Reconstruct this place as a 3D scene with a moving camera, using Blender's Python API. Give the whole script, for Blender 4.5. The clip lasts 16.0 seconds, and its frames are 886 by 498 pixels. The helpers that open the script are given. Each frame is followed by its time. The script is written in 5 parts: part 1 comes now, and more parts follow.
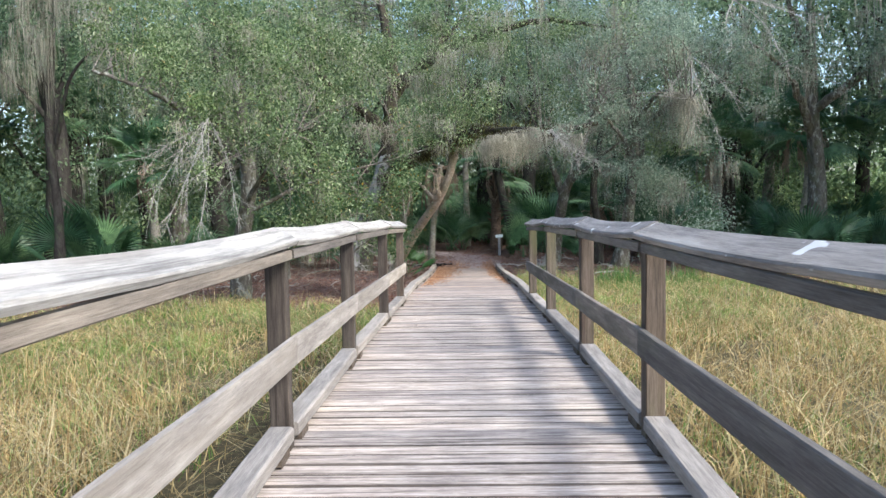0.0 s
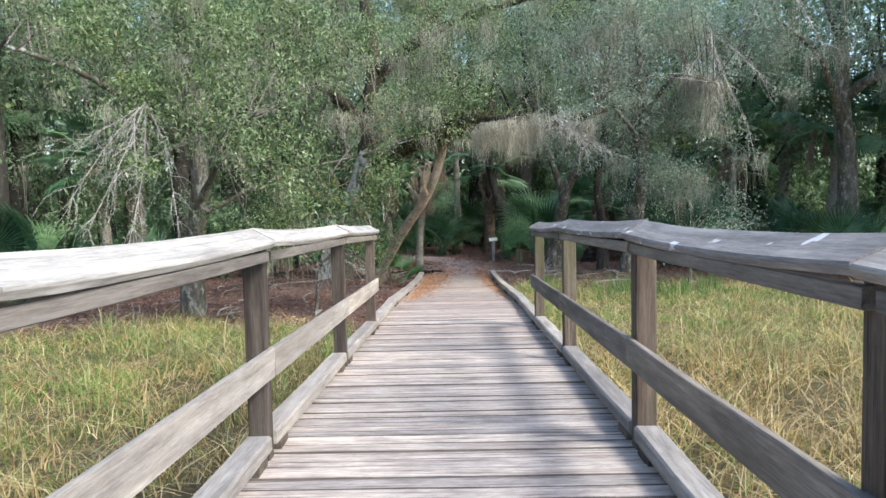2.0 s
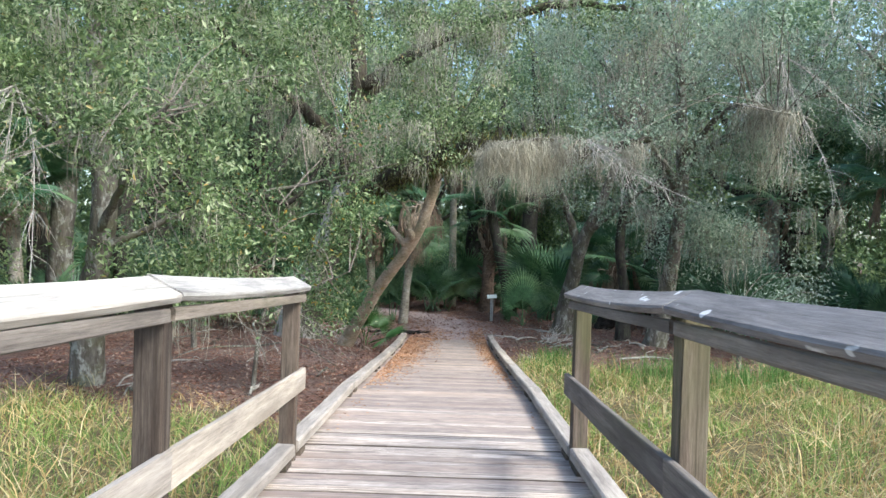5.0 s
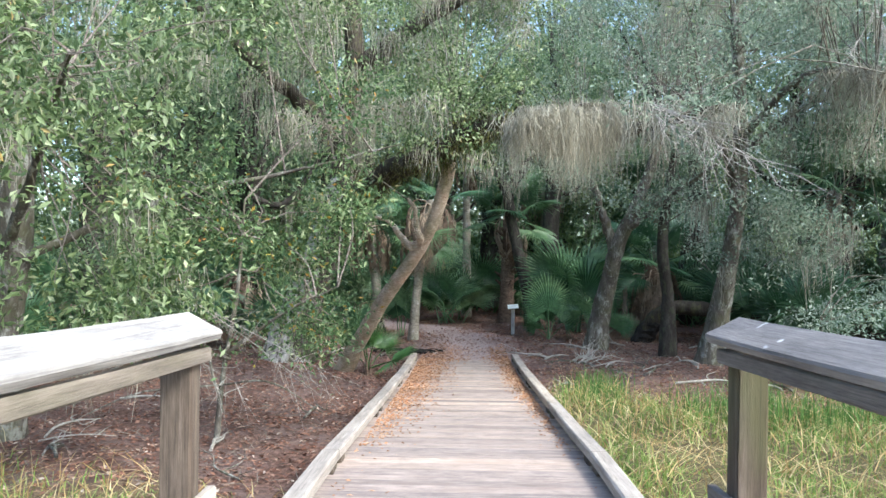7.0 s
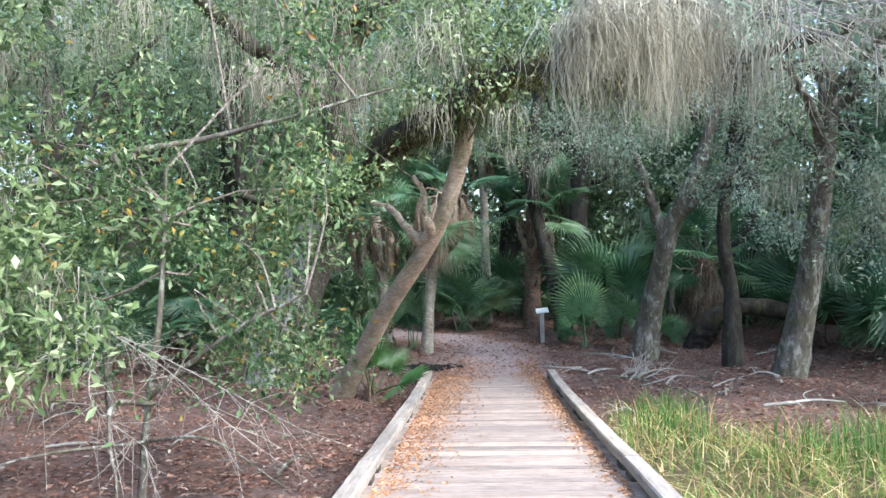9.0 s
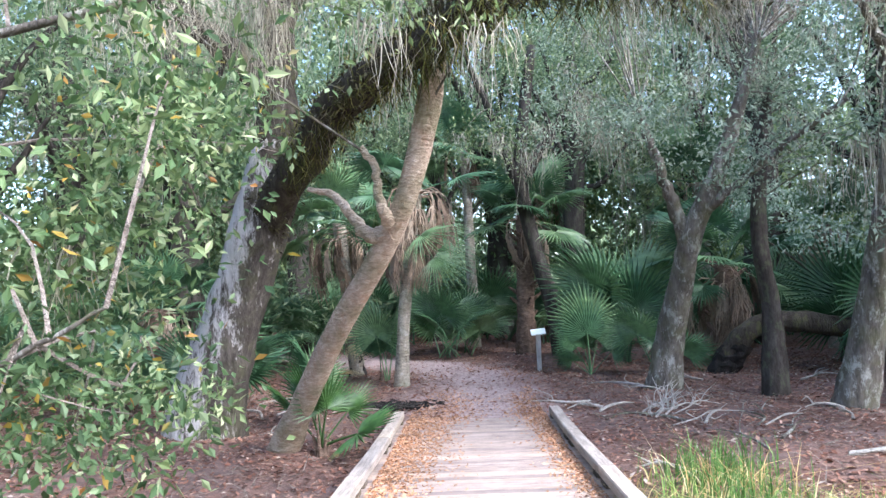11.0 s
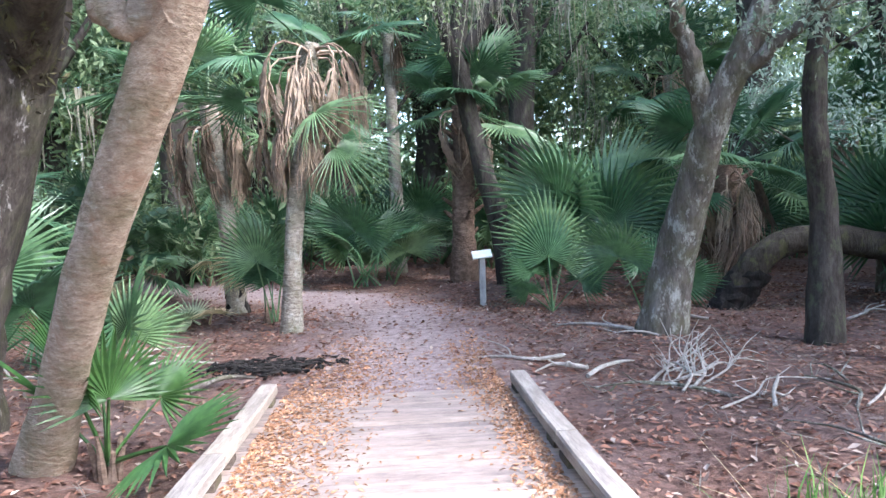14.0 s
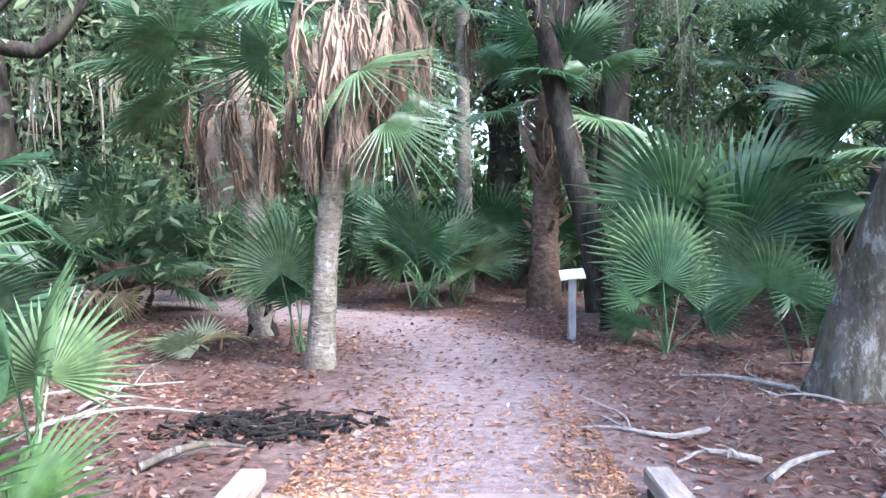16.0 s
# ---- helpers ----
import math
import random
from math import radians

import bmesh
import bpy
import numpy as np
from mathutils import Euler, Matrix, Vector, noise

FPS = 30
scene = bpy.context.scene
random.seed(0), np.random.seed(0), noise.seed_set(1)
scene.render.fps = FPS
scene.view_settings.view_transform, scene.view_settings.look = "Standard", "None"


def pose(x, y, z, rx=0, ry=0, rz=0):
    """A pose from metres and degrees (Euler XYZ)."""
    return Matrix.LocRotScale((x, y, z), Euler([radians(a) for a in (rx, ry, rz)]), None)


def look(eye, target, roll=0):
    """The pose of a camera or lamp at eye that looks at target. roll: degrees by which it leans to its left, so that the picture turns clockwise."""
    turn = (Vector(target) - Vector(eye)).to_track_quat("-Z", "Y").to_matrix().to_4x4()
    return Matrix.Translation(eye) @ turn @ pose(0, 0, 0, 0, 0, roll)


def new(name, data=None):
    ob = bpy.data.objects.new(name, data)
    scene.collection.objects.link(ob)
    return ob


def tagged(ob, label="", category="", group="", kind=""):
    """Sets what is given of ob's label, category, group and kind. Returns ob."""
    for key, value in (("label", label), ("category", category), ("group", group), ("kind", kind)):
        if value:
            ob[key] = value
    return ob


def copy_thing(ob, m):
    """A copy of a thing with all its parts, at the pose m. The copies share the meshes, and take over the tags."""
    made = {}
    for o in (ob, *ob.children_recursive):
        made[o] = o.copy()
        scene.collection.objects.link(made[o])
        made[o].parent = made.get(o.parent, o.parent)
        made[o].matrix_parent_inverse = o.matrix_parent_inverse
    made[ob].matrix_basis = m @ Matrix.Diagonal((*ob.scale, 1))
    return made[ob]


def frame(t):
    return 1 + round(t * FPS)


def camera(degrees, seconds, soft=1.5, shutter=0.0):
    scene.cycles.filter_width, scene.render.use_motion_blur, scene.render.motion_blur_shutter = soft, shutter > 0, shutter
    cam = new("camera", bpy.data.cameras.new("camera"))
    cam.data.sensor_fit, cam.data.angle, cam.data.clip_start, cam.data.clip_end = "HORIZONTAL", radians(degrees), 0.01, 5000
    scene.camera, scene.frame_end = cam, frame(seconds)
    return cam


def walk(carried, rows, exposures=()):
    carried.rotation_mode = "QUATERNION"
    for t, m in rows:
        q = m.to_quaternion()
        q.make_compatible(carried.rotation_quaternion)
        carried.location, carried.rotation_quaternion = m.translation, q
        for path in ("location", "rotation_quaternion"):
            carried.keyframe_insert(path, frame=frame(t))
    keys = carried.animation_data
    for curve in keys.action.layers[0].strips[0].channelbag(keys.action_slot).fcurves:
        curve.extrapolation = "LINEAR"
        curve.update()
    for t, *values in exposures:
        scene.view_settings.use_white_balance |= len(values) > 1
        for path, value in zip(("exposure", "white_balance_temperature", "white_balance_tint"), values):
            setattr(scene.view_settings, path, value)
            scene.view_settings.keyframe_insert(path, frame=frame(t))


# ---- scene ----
cam = camera(59.7, 16.0)
METRES, EYE, TILT, LEAN, TURN = 20.5, 1.35, 0.0, 0.0, -0.1
ROWS = [
    (0.0, 0.0, 0.0, 0.0, -0.07, -4.07, 1.02),
    (0.5, -0.0043, 0.03, -0.0028, 2.0, -4.78, 1.24),
    (1.0, -0.0024, 0.0597, -0.0034, -3.83, -5.09, 2.94),
    (1.5, 0.0036, 0.0892, -0.0035, 0.38, -5.68, 1.46),
    (2.0, 0.0061, 0.1211, -0.0029, -0.65, -3.98, 1.3),
    (2.5, 0.0069, 0.15, -0.0032, 0.57, -1.52, -0.96),
    (3.0, 0.0068, 0.1796, -0.0038, 1.91, -2.83, -1.2),
    (3.5, 0.0092, 0.2119, -0.0053, -0.18, -1.48, -1.1),
    (4.0, 0.0104, 0.2411, -0.0048, 4.51, -1.01, -2.14),
    (4.5, 0.0112, 0.2722, -0.0055, 0.34, -1.55, -0.58),
    (5.0, 0.0141, 0.3056, -0.0073, -0.87, -0.26, -1.64),
    (7.5, 0.0111, 0.4636, -0.0083, 0.13, 0.11, 0.03),
    (8.0, 0.0089, 0.4967, -0.0105, 0.18, 0.11, 0.73),
    (8.5, 0.0094, 0.5302, -0.0121, 0.83, 0.23, 0.94),
    (11.0, 0.0192, 0.6891, -0.0241, 0.2, 2.12, 2.46),
    (11.5, 0.0196, 0.7206, -0.0251, -1.2, 5.42, 3.8),
    (12.0, 0.0215, 0.7519, -0.0275, -0.25, 12.96, -0.68),
    (12.5, 0.0221, 0.7842, -0.0294, -2.94, 6.57, -2.43),
    (13.0, 0.023, 0.8156, -0.0322, -0.18, 2.47, 1.07),
    (13.5, 0.0243, 0.8463, -0.0349, -4.71, -1.11, -0.1),
    (14.0, 0.0301, 0.8785, -0.0378, -5.05, -3.82, 2.2),
    (14.5, 0.0303, 0.9059, -0.041, -0.79, -2.09, -4.53),
    (15.0, 0.0327, 0.9376, -0.0439, -1.57, 0.83, -3.31),
    (15.5, 0.0338, 0.9649, -0.0445, 2.98, -1.84, -2.82),
    (16.0, 0.0321, 0.994, -0.0468, -0.09, -2.39, 0.32),
]
EXPOSURES = [(0.0, 1.5, 5950, 6), (5.0, 1.68, 5950, 4), (8.5, 2.1, 5700, 6), (11.0, 2.5, 5600, 14), (11.5, 2.6, 5650, 15), (12.0, 2.65, 5750, 36), (12.5, 2.75, 5800, 38), (13.0, 2.9, 5850, 40), (13.5, 2.88, 5650, 22), (14.0, 2.82, 5600, 15), (15.0, 3.12, 5500, 23), (15.5, 3.15, 5500, 26), (16.0, 3.2, 5500, 20)]
walk(cam, [(t, pose(0, 0, EYE, TILT, LEAN, TURN) @ pose(METRES * x, METRES * y, METRES * z, 90 + pitch, roll, yaw)) for t, x, y, z, yaw, pitch, roll in ROWS],
     exposures=EXPOSURES)

# ---- light ----
world = bpy.data.worlds.new("sky")
scene.world = world
world.use_nodes = True
wn = world.node_tree
sky = wn.nodes.new("ShaderNodeTexSky")
sky.sky_type = "NISHITA"
sky.sun_disc = False
SUN_EL, SUN_AZ = radians(42), radians(128)  # azimuth clockwise from +y
sky.sun_elevation, sky.sun_rotation = SUN_EL, SUN_AZ
sky.dust_density, sky.air_density = 2.5, 1.0
wn.nodes["Background"].inputs["Strength"].default_value = 0.15
wn.links.new(sky.outputs[0], wn.nodes["Background"].inputs["Color"])
sun = new("sun", bpy.data.lights.new("sun", "SUN"))
sun.data.energy, sun.data.angle, sun.data.color = 1.65, radians(14), (1.0, 0.95, 0.88)
sdir = Vector((math.sin(SUN_AZ) * math.cos(SUN_EL), math.cos(SUN_AZ) * math.cos(SUN_EL), math.sin(SUN_EL)))
sun.matrix_world = look(sdir * 60, (0, 0, 0))


# ---- materials ----
def material(name, rough=0.8, spec=0.3):
    m = bpy.data.materials.new(name)
    m.use_nodes = True
    n = m.node_tree.nodes["Principled BSDF"]
    n.inputs["Roughness"].default_value = rough
    n.inputs["Specular IOR Level"].default_value = spec
    return m, m.node_tree, n


def node(tree, kind, **sets):
    n = tree.nodes.new(kind)
    for key, value in sets.items():
        n.inputs[key].default_value = value
    return n


def ramp(tree, fac, stops):
    n = tree.nodes.new("ShaderNodeValToRGB")
    while len(n.color_ramp.elements) < len(stops):
        n.color_ramp.elements.new(0.5)
    for e, (p, c) in zip(n.color_ramp.elements, stops):
        e.position, e.color = p, (*c, 1)
    tree.links.new(fac, n.inputs[0])
    return n.outputs[0]


def blend(tree, fac, a, b, mode="MIX"):
    n = tree.nodes.new("ShaderNodeMix")
    n.data_type, n.blend_type = "RGBA", mode
    for socket, value in ((n.inputs[0], fac), (n.inputs[6], a), (n.inputs[7], b)):
        if isinstance(value, (int, float)):
            socket.default_value = value
        elif isinstance(value, tuple):
            socket.default_value = (*value, 1)
        else:
            tree.links.new(value, socket)
    return n.outputs[2]


def noise_at(tree, coords, scale, detail=4.0, stretch=(1, 1, 1), rough=0.55):
    mp = node(tree, "ShaderNodeMapping")
    mp.inputs["Scale"].default_value = stretch
    tree.links.new(coords, mp.inputs[0])
    n = node(tree, "ShaderNodeTexNoise", Scale=scale, Detail=detail, Roughness=rough)
    tree.links.new(mp.outputs[0], n.inputs["Vector"])
    return n.outputs["Fac"]


def bump(tree, bsdf, height, strength=0.4, distance=0.01):
    n = node(tree, "ShaderNodeBump", Strength=strength, Distance=distance)
    tree.links.new(height, n.inputs["Height"])
    tree.links.new(n.outputs[0], bsdf.inputs["Normal"])


def coords_of(tree, kind="Object"):
    return tree.nodes.new("ShaderNodeTexCoord").outputs[kind]


def shifted(tree):
    """Object coordinates moved by the object's random number, so that alike pieces differ."""
    info = tree.nodes.new("ShaderNodeObjectInfo")
    mul = tree.nodes.new("ShaderNodeVectorMath")
    mul.operation = "MULTIPLY_ADD"
    tree.links.new(info.outputs["Random"], mul.inputs[0])
    mul.inputs[1].default_value = (37, 91, 53)
    tree.links.new(coords_of(tree), mul.inputs[2])
    return mul.outputs[0], info.outputs["Random"]


def wood(name, dark, mid, light, stain=(0.10, 0.09, 0.075), green=0.0, checks=0.0):
    m, t, b = material(name, 0.85, 0.2)
    co, rnd = shifted(t)
    grain = noise_at(t, co, 12, 8, (0.3, 2.0, 2.0), 0.75)
    fine = noise_at(t, co, 110, 4, (0.14, 1.6, 1.6), 0.75)
    patch = noise_at(t, co, 2.2, 3, (0.6, 2, 2))
    col = ramp(t, grain, [(0.3, dark), (0.52, mid), (0.72, light)])
    col = blend(t, 0.3, col, ramp(t, fine, [(0.35, dark), (0.6, light)]))
    blot = noise_at(t, co, 5, 6, (0.8, 1.6, 1.6), 0.75)
    col = blend(t, 1.0, col, ramp(t, blot, [(0.3, (0.62, 0.62, 0.64)), (0.5, (0.95, 0.95, 0.95)), (0.72, (1.25, 1.24, 1.22))]), "MULTIPLY")
    col = blend(t, ramp(t, patch, [(0.55, (0, 0, 0)), (0.72, (0.75, 0.75, 0.75))]), col, stain)
    if green:
        gp = noise_at(t, co, 3.1, 4, (0.7, 1.5, 1.5))
        col = blend(t, ramp(t, gp, [(0.52, (0, 0, 0)), (0.7, (green, green, green))]), col, (0.12, 0.13, 0.06))
    if checks:
        split = noise_at(t, co, 22, 4, (0.045, 1.7, 1.7), 0.7)
        col = blend(t, checks, col, blend(t, 1.0, col, ramp(t, split, [(0.36, (0.3, 0.28, 0.27)), (0.46, (0.95, 0.95, 0.95)), (0.64, (1.2, 1.2, 1.2))]), "MULTIPLY"))
    tone = ramp(t, rnd, [(0.0, (0.66, 0.66, 0.67)), (0.35, (0.9, 0.88, 0.86)), (0.75, (1.0, 0.97, 0.93)), (1.0, (1.18, 1.12, 1.02))])
    col = blend(t, 1.0, col, tone, "MULTIPLY")
    t.links.new(col, b.inputs["Base Color"])
    bump(t, b, fine, 0.5, 0.004)
    return m


deck_wood = wood("weathered_deck_wood", (0.19, 0.155, 0.135), (0.46, 0.395, 0.35), (0.66, 0.585, 0.53), (0.27, 0.225, 0.2), checks=0.9)
# dark plank sides carry the shade of the gaps in their colour
edge_wood = wood("gap_shade_plank_edge", (0.05, 0.04, 0.034), (0.11, 0.09, 0.077), (0.2, 0.17, 0.145), (0.06, 0.048, 0.04))
dusty_wood = wood("dusty_deck_wood", (0.25, 0.2, 0.175), (0.355, 0.29, 0.255), (0.44, 0.375, 0.335), (0.3, 0.235, 0.2), checks=0.3)
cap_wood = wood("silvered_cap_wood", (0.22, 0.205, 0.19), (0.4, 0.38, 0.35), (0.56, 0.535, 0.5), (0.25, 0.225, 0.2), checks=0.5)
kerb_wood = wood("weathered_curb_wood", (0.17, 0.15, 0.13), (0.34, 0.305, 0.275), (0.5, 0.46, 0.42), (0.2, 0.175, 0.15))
# dark tone puts shade on the stringers and the right mid rail
rail_wood = wood("weathered_shaded_rail_wood", (0.085, 0.072, 0.062), (0.19, 0.165, 0.145), (0.32, 0.29, 0.26), (0.085, 0.072, 0.06), 0.25)
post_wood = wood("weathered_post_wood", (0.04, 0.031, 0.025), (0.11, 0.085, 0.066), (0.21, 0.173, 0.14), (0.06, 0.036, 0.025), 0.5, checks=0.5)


def bark(name, dark, mid, light, patch_col, patch_amt, stretch=(1, 1, 0.3), scale=9.0, low_green=0.0, side=0.0, streak=0.55):
    m, t, b = material(name, 0.95, 0.1)
    co = coords_of(t)
    n1 = noise_at(t, co, scale, 6, stretch, 0.65)
    n2 = noise_at(t, co, scale * 5, 4, stretch, 0.6)
    pt = noise_at(t, co, 6.5, 8, (1, 1, streak), 0.78)
    col = ramp(t, n1, [(0.32, dark), (0.52, mid), (0.7, light)])
    col = blend(t, 0.3, col, ramp(t, n2, [(0.3, dark), (0.7, light)]))
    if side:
        # lichen biased to -x faces; the trunk's shaded right side painted in too
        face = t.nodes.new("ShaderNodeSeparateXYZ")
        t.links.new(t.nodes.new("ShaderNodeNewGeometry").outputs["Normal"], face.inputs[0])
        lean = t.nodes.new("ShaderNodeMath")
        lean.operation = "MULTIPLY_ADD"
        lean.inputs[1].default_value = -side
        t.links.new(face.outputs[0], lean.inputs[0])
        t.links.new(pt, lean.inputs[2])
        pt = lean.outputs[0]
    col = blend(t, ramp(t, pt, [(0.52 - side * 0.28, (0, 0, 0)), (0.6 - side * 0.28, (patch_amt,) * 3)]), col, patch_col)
    if low_green:
        g = noise_at(t, co, 3.7, 4)
        col = blend(t, ramp(t, g, [(0.45, (0, 0, 0)), (0.65, (low_green,) * 3)]), col, (0.11, 0.12, 0.045))
    t.links.new(col, b.inputs["Base Color"])
    bump(t, b, n1, 1.0, 0.04)
    return m


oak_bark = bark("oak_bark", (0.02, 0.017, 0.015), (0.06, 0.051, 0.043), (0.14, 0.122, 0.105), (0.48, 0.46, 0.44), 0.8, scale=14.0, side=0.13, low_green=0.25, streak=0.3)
grey_bark = bark("grey_bark", (0.04, 0.034, 0.028), (0.115, 0.10, 0.083), (0.22, 0.2, 0.17), (0.42, 0.42, 0.38), 0.7, low_green=0.35)
tan_bark = bark("tan_scaly_bark", (0.25, 0.18, 0.13), (0.48, 0.375, 0.28), (0.66, 0.56, 0.45), (0.36, 0.2, 0.13), 0.4, (1, 1, 2.6), 16.0, 0.5)
dark_bark = bark("dark_bark", (0.018, 0.015, 0.013), (0.05, 0.043, 0.037), (0.10, 0.09, 0.08), (0.09, 0.10, 0.06), 0.6)
limb_bark = bark("mossy_limb_bark", (0.018, 0.015, 0.012), (0.05, 0.042, 0.033), (0.11, 0.095, 0.075), (0.1, 0.1, 0.04), 0.6)
palm_bark = bark("palm_trunk_bark", (0.12, 0.10, 0.075), (0.30, 0.26, 0.21), (0.45, 0.41, 0.34), (0.5, 0.48, 0.43), 0.6, (1, 1, 2.2), 14.0, 0.4)
boot_bark = bark("palm_boot_bark", (0.045, 0.03, 0.022), (0.14, 0.095, 0.07), (0.26, 0.19, 0.14), (0.2, 0.15, 0.11), 0.5, (1, 1, 1.4), 12.0)
burnt_bark = bark("burnt_bark", (0.008, 0.008, 0.008), (0.02, 0.018, 0.017), (0.05, 0.045, 0.04), (0.07, 0.06, 0.055), 0.4)
twig_wood = bark("brown_dead_twig", (0.09, 0.075, 0.06), (0.2, 0.165, 0.14), (0.34, 0.3, 0.26), (0.2, 0.18, 0.15), 0.5, (1, 1, 1), 20.0)
pale_twig = bark("pale_dead_wood", (0.20, 0.18, 0.155), (0.38, 0.35, 0.31), (0.55, 0.52, 0.47), (0.3, 0.3, 0.26), 0.5, (1, 1, 1), 20.0)


def leafy(name, stops, through_light=0.45, rough=0.55, spec=0.35, ground_scale=0.5, by_object=False):
    """Leaf material: colour by island, with light passing through the blade."""
    m, t, b = material(name, rough, spec)
    pick = t.nodes.new("ShaderNodeObjectInfo").outputs["Random"] if by_object else t.nodes.new("ShaderNodeNewGeometry").outputs["Random Per Island"]
    col = ramp(t, pick, stops)
    # patchy tones; their contrast puts light and dark leaf clumps into the colour
    patch = noise_at(t, coords_of(t), ground_scale * 2, 3)
    col = blend(t, 1.0, col, ramp(t, patch, [(0.3, (0.66, 0.69, 0.68)), (0.7, (1.3, 1.27, 1.16))]), "MULTIPLY")
    t.links.new(col, b.inputs["Base Color"])
    if through_light:
        tl = t.nodes.new("ShaderNodeBsdfTranslucent")
        t.links.new(col, tl.inputs["Color"])
        mix = t.nodes.new("ShaderNodeMixShader")
        mix.inputs[0].default_value = through_light
        t.links.new(b.outputs[0], mix.inputs[1])
        t.links.new(tl.outputs[0], mix.inputs[2])
        t.links.new(mix.outputs[0], t.nodes["Material Output"].inputs["Surface"])
    return m


oak_leaf = leafy("oak_leaf", [(0.0, (0.05, 0.085, 0.035)), (0.3, (0.11, 0.165, 0.065)), (0.6, (0.2, 0.27, 0.115)), (0.85, (0.33, 0.4, 0.22)), (0.985, (0.45, 0.49, 0.32)), (1.0, (0.42, 0.28, 0.08))])
dull_leaf = leafy("shade_leaf", [(0.0, (0.07, 0.12, 0.07)), (0.5, (0.14, 0.205, 0.12)), (1.0, (0.24, 0.31, 0.19))])
bright_leaf = leafy("bright_leaf", [(0.0, (0.041, 0.082, 0.033)), (0.4, (0.09, 0.156, 0.061)), (0.8, (0.164, 0.246, 0.115)), (0.94, (0.262, 0.328, 0.189)), (0.975, (0.41, 0.312, 0.049)), (1.0, (0.369, 0.164, 0.057))])
silver_leaf = leafy("silver_leaf", [(0.0, (0.11, 0.16, 0.115)), (0.5, (0.25, 0.325, 0.24)), (1.0, (0.45, 0.51, 0.41))], 0.55)
# thicket leaves lightened: a sunlit glow put into their colour
sunlit_thicket_leaf = leafy("sunlit_thicket_leaf", [(0.0, (0.1, 0.16, 0.07)), (0.5, (0.22, 0.31, 0.13)), (1.0, (0.4, 0.48, 0.24))], 0.55)
# silver leaf made paler still, to hold open-sky light in its colour
pale_leaf = leafy("pale_shrub_leaf", [(0.0, (0.18, 0.26, 0.19)), (0.5, (0.34, 0.44, 0.35)), (1.0, (0.52, 0.6, 0.52))], 0.5)
far_leaf = leafy("far_leaf", [(0.0, (0.08, 0.135, 0.075)), (0.5, (0.165, 0.24, 0.13)), (1.0, (0.3, 0.37, 0.22))])
moss_mat = leafy("spanish_moss", [(0.0, (0.2, 0.18, 0.145)), (0.5, (0.32, 0.3, 0.25)), (1.0, (0.46, 0.44, 0.38))], 0.35, 0.9, 0.05)
fern_mat = leafy("resurrection_fern", [(0.0, (0.03, 0.032, 0.014)), (0.5, (0.085, 0.09, 0.03)), (0.85, (0.19, 0.19, 0.06)), (1.0, (0.34, 0.31, 0.1))], 0.3, 0.8, 0.1)
palm_leaf = leafy("palm_leaf", [(0.0, (0.046, 0.108, 0.054)), (0.5, (0.083, 0.174, 0.083)), (1.0, (0.174, 0.274, 0.132))], 0.3, 0.4, 0.5, ground_scale=6.0, by_object=True)
young_palm_leaf = leafy("young_palm_leaf", [(0.0, (0.034, 0.089, 0.024)), (0.5, (0.058, 0.136, 0.038)), (1.0, (0.089, 0.177, 0.054))], 0.35, 0.4, 0.5, ground_scale=6.0, by_object=True)
dead_palm_leaf = leafy("dead_palm_leaf", [(0.0, (0.15, 0.105, 0.08)), (0.5, (0.29, 0.215, 0.165)), (1.0, (0.44, 0.35, 0.28))], 0.2, 0.8, 0.2, ground_scale=6.0, by_object=True)
straw_palm_leaf = leafy("straw_palm_leaf", [(0.0, (0.45, 0.36, 0.2)), (0.5, (0.6, 0.5, 0.31)), (1.0, (0.7, 0.62, 0.42))], 0.3, 0.7, 0.2, ground_scale=6.0, by_object=True)
dry_grass = leafy("dry_grass", [(0.0, (0.22, 0.14, 0.063)), (0.3, (0.398, 0.279, 0.127)), (0.65, (0.542, 0.415, 0.216)), (0.93, (0.626, 0.533, 0.347)), (1.0, (0.254, 0.279, 0.085))], 0.35, 0.7, 0.2, ground_scale=0.9)
green_grass = leafy("green_grass", [(0.0, (0.12, 0.202, 0.046)), (0.45, (0.184, 0.285, 0.069)), (0.75, (0.267, 0.35, 0.106)), (1.0, (0.405, 0.396, 0.166))], 0.35, 0.6, 0.3)
reed_green = leafy("reed_green", [(0.0, (0.07, 0.15, 0.035)), (0.6, (0.12, 0.24, 0.06)), (1.0, (0.2, 0.31, 0.1))], 0.35, 0.5, 0.3)
litter_mat = leafy("fallen_leaves", [(0.0, (0.077, 0.041, 0.032)), (0.3, (0.171, 0.079, 0.056)), (0.6, (0.252, 0.131, 0.095)), (0.9, (0.315, 0.211, 0.171)), (1.0, (0.432, 0.369, 0.333))], 0.1, 0.8, 0.2)
rust_mat = leafy("rust_fallen_leaves", [(0.0, (0.22, 0.11, 0.06)), (0.5, (0.4, 0.21, 0.12)), (1.0, (0.52, 0.34, 0.23))], 0.1, 0.8, 0.2)


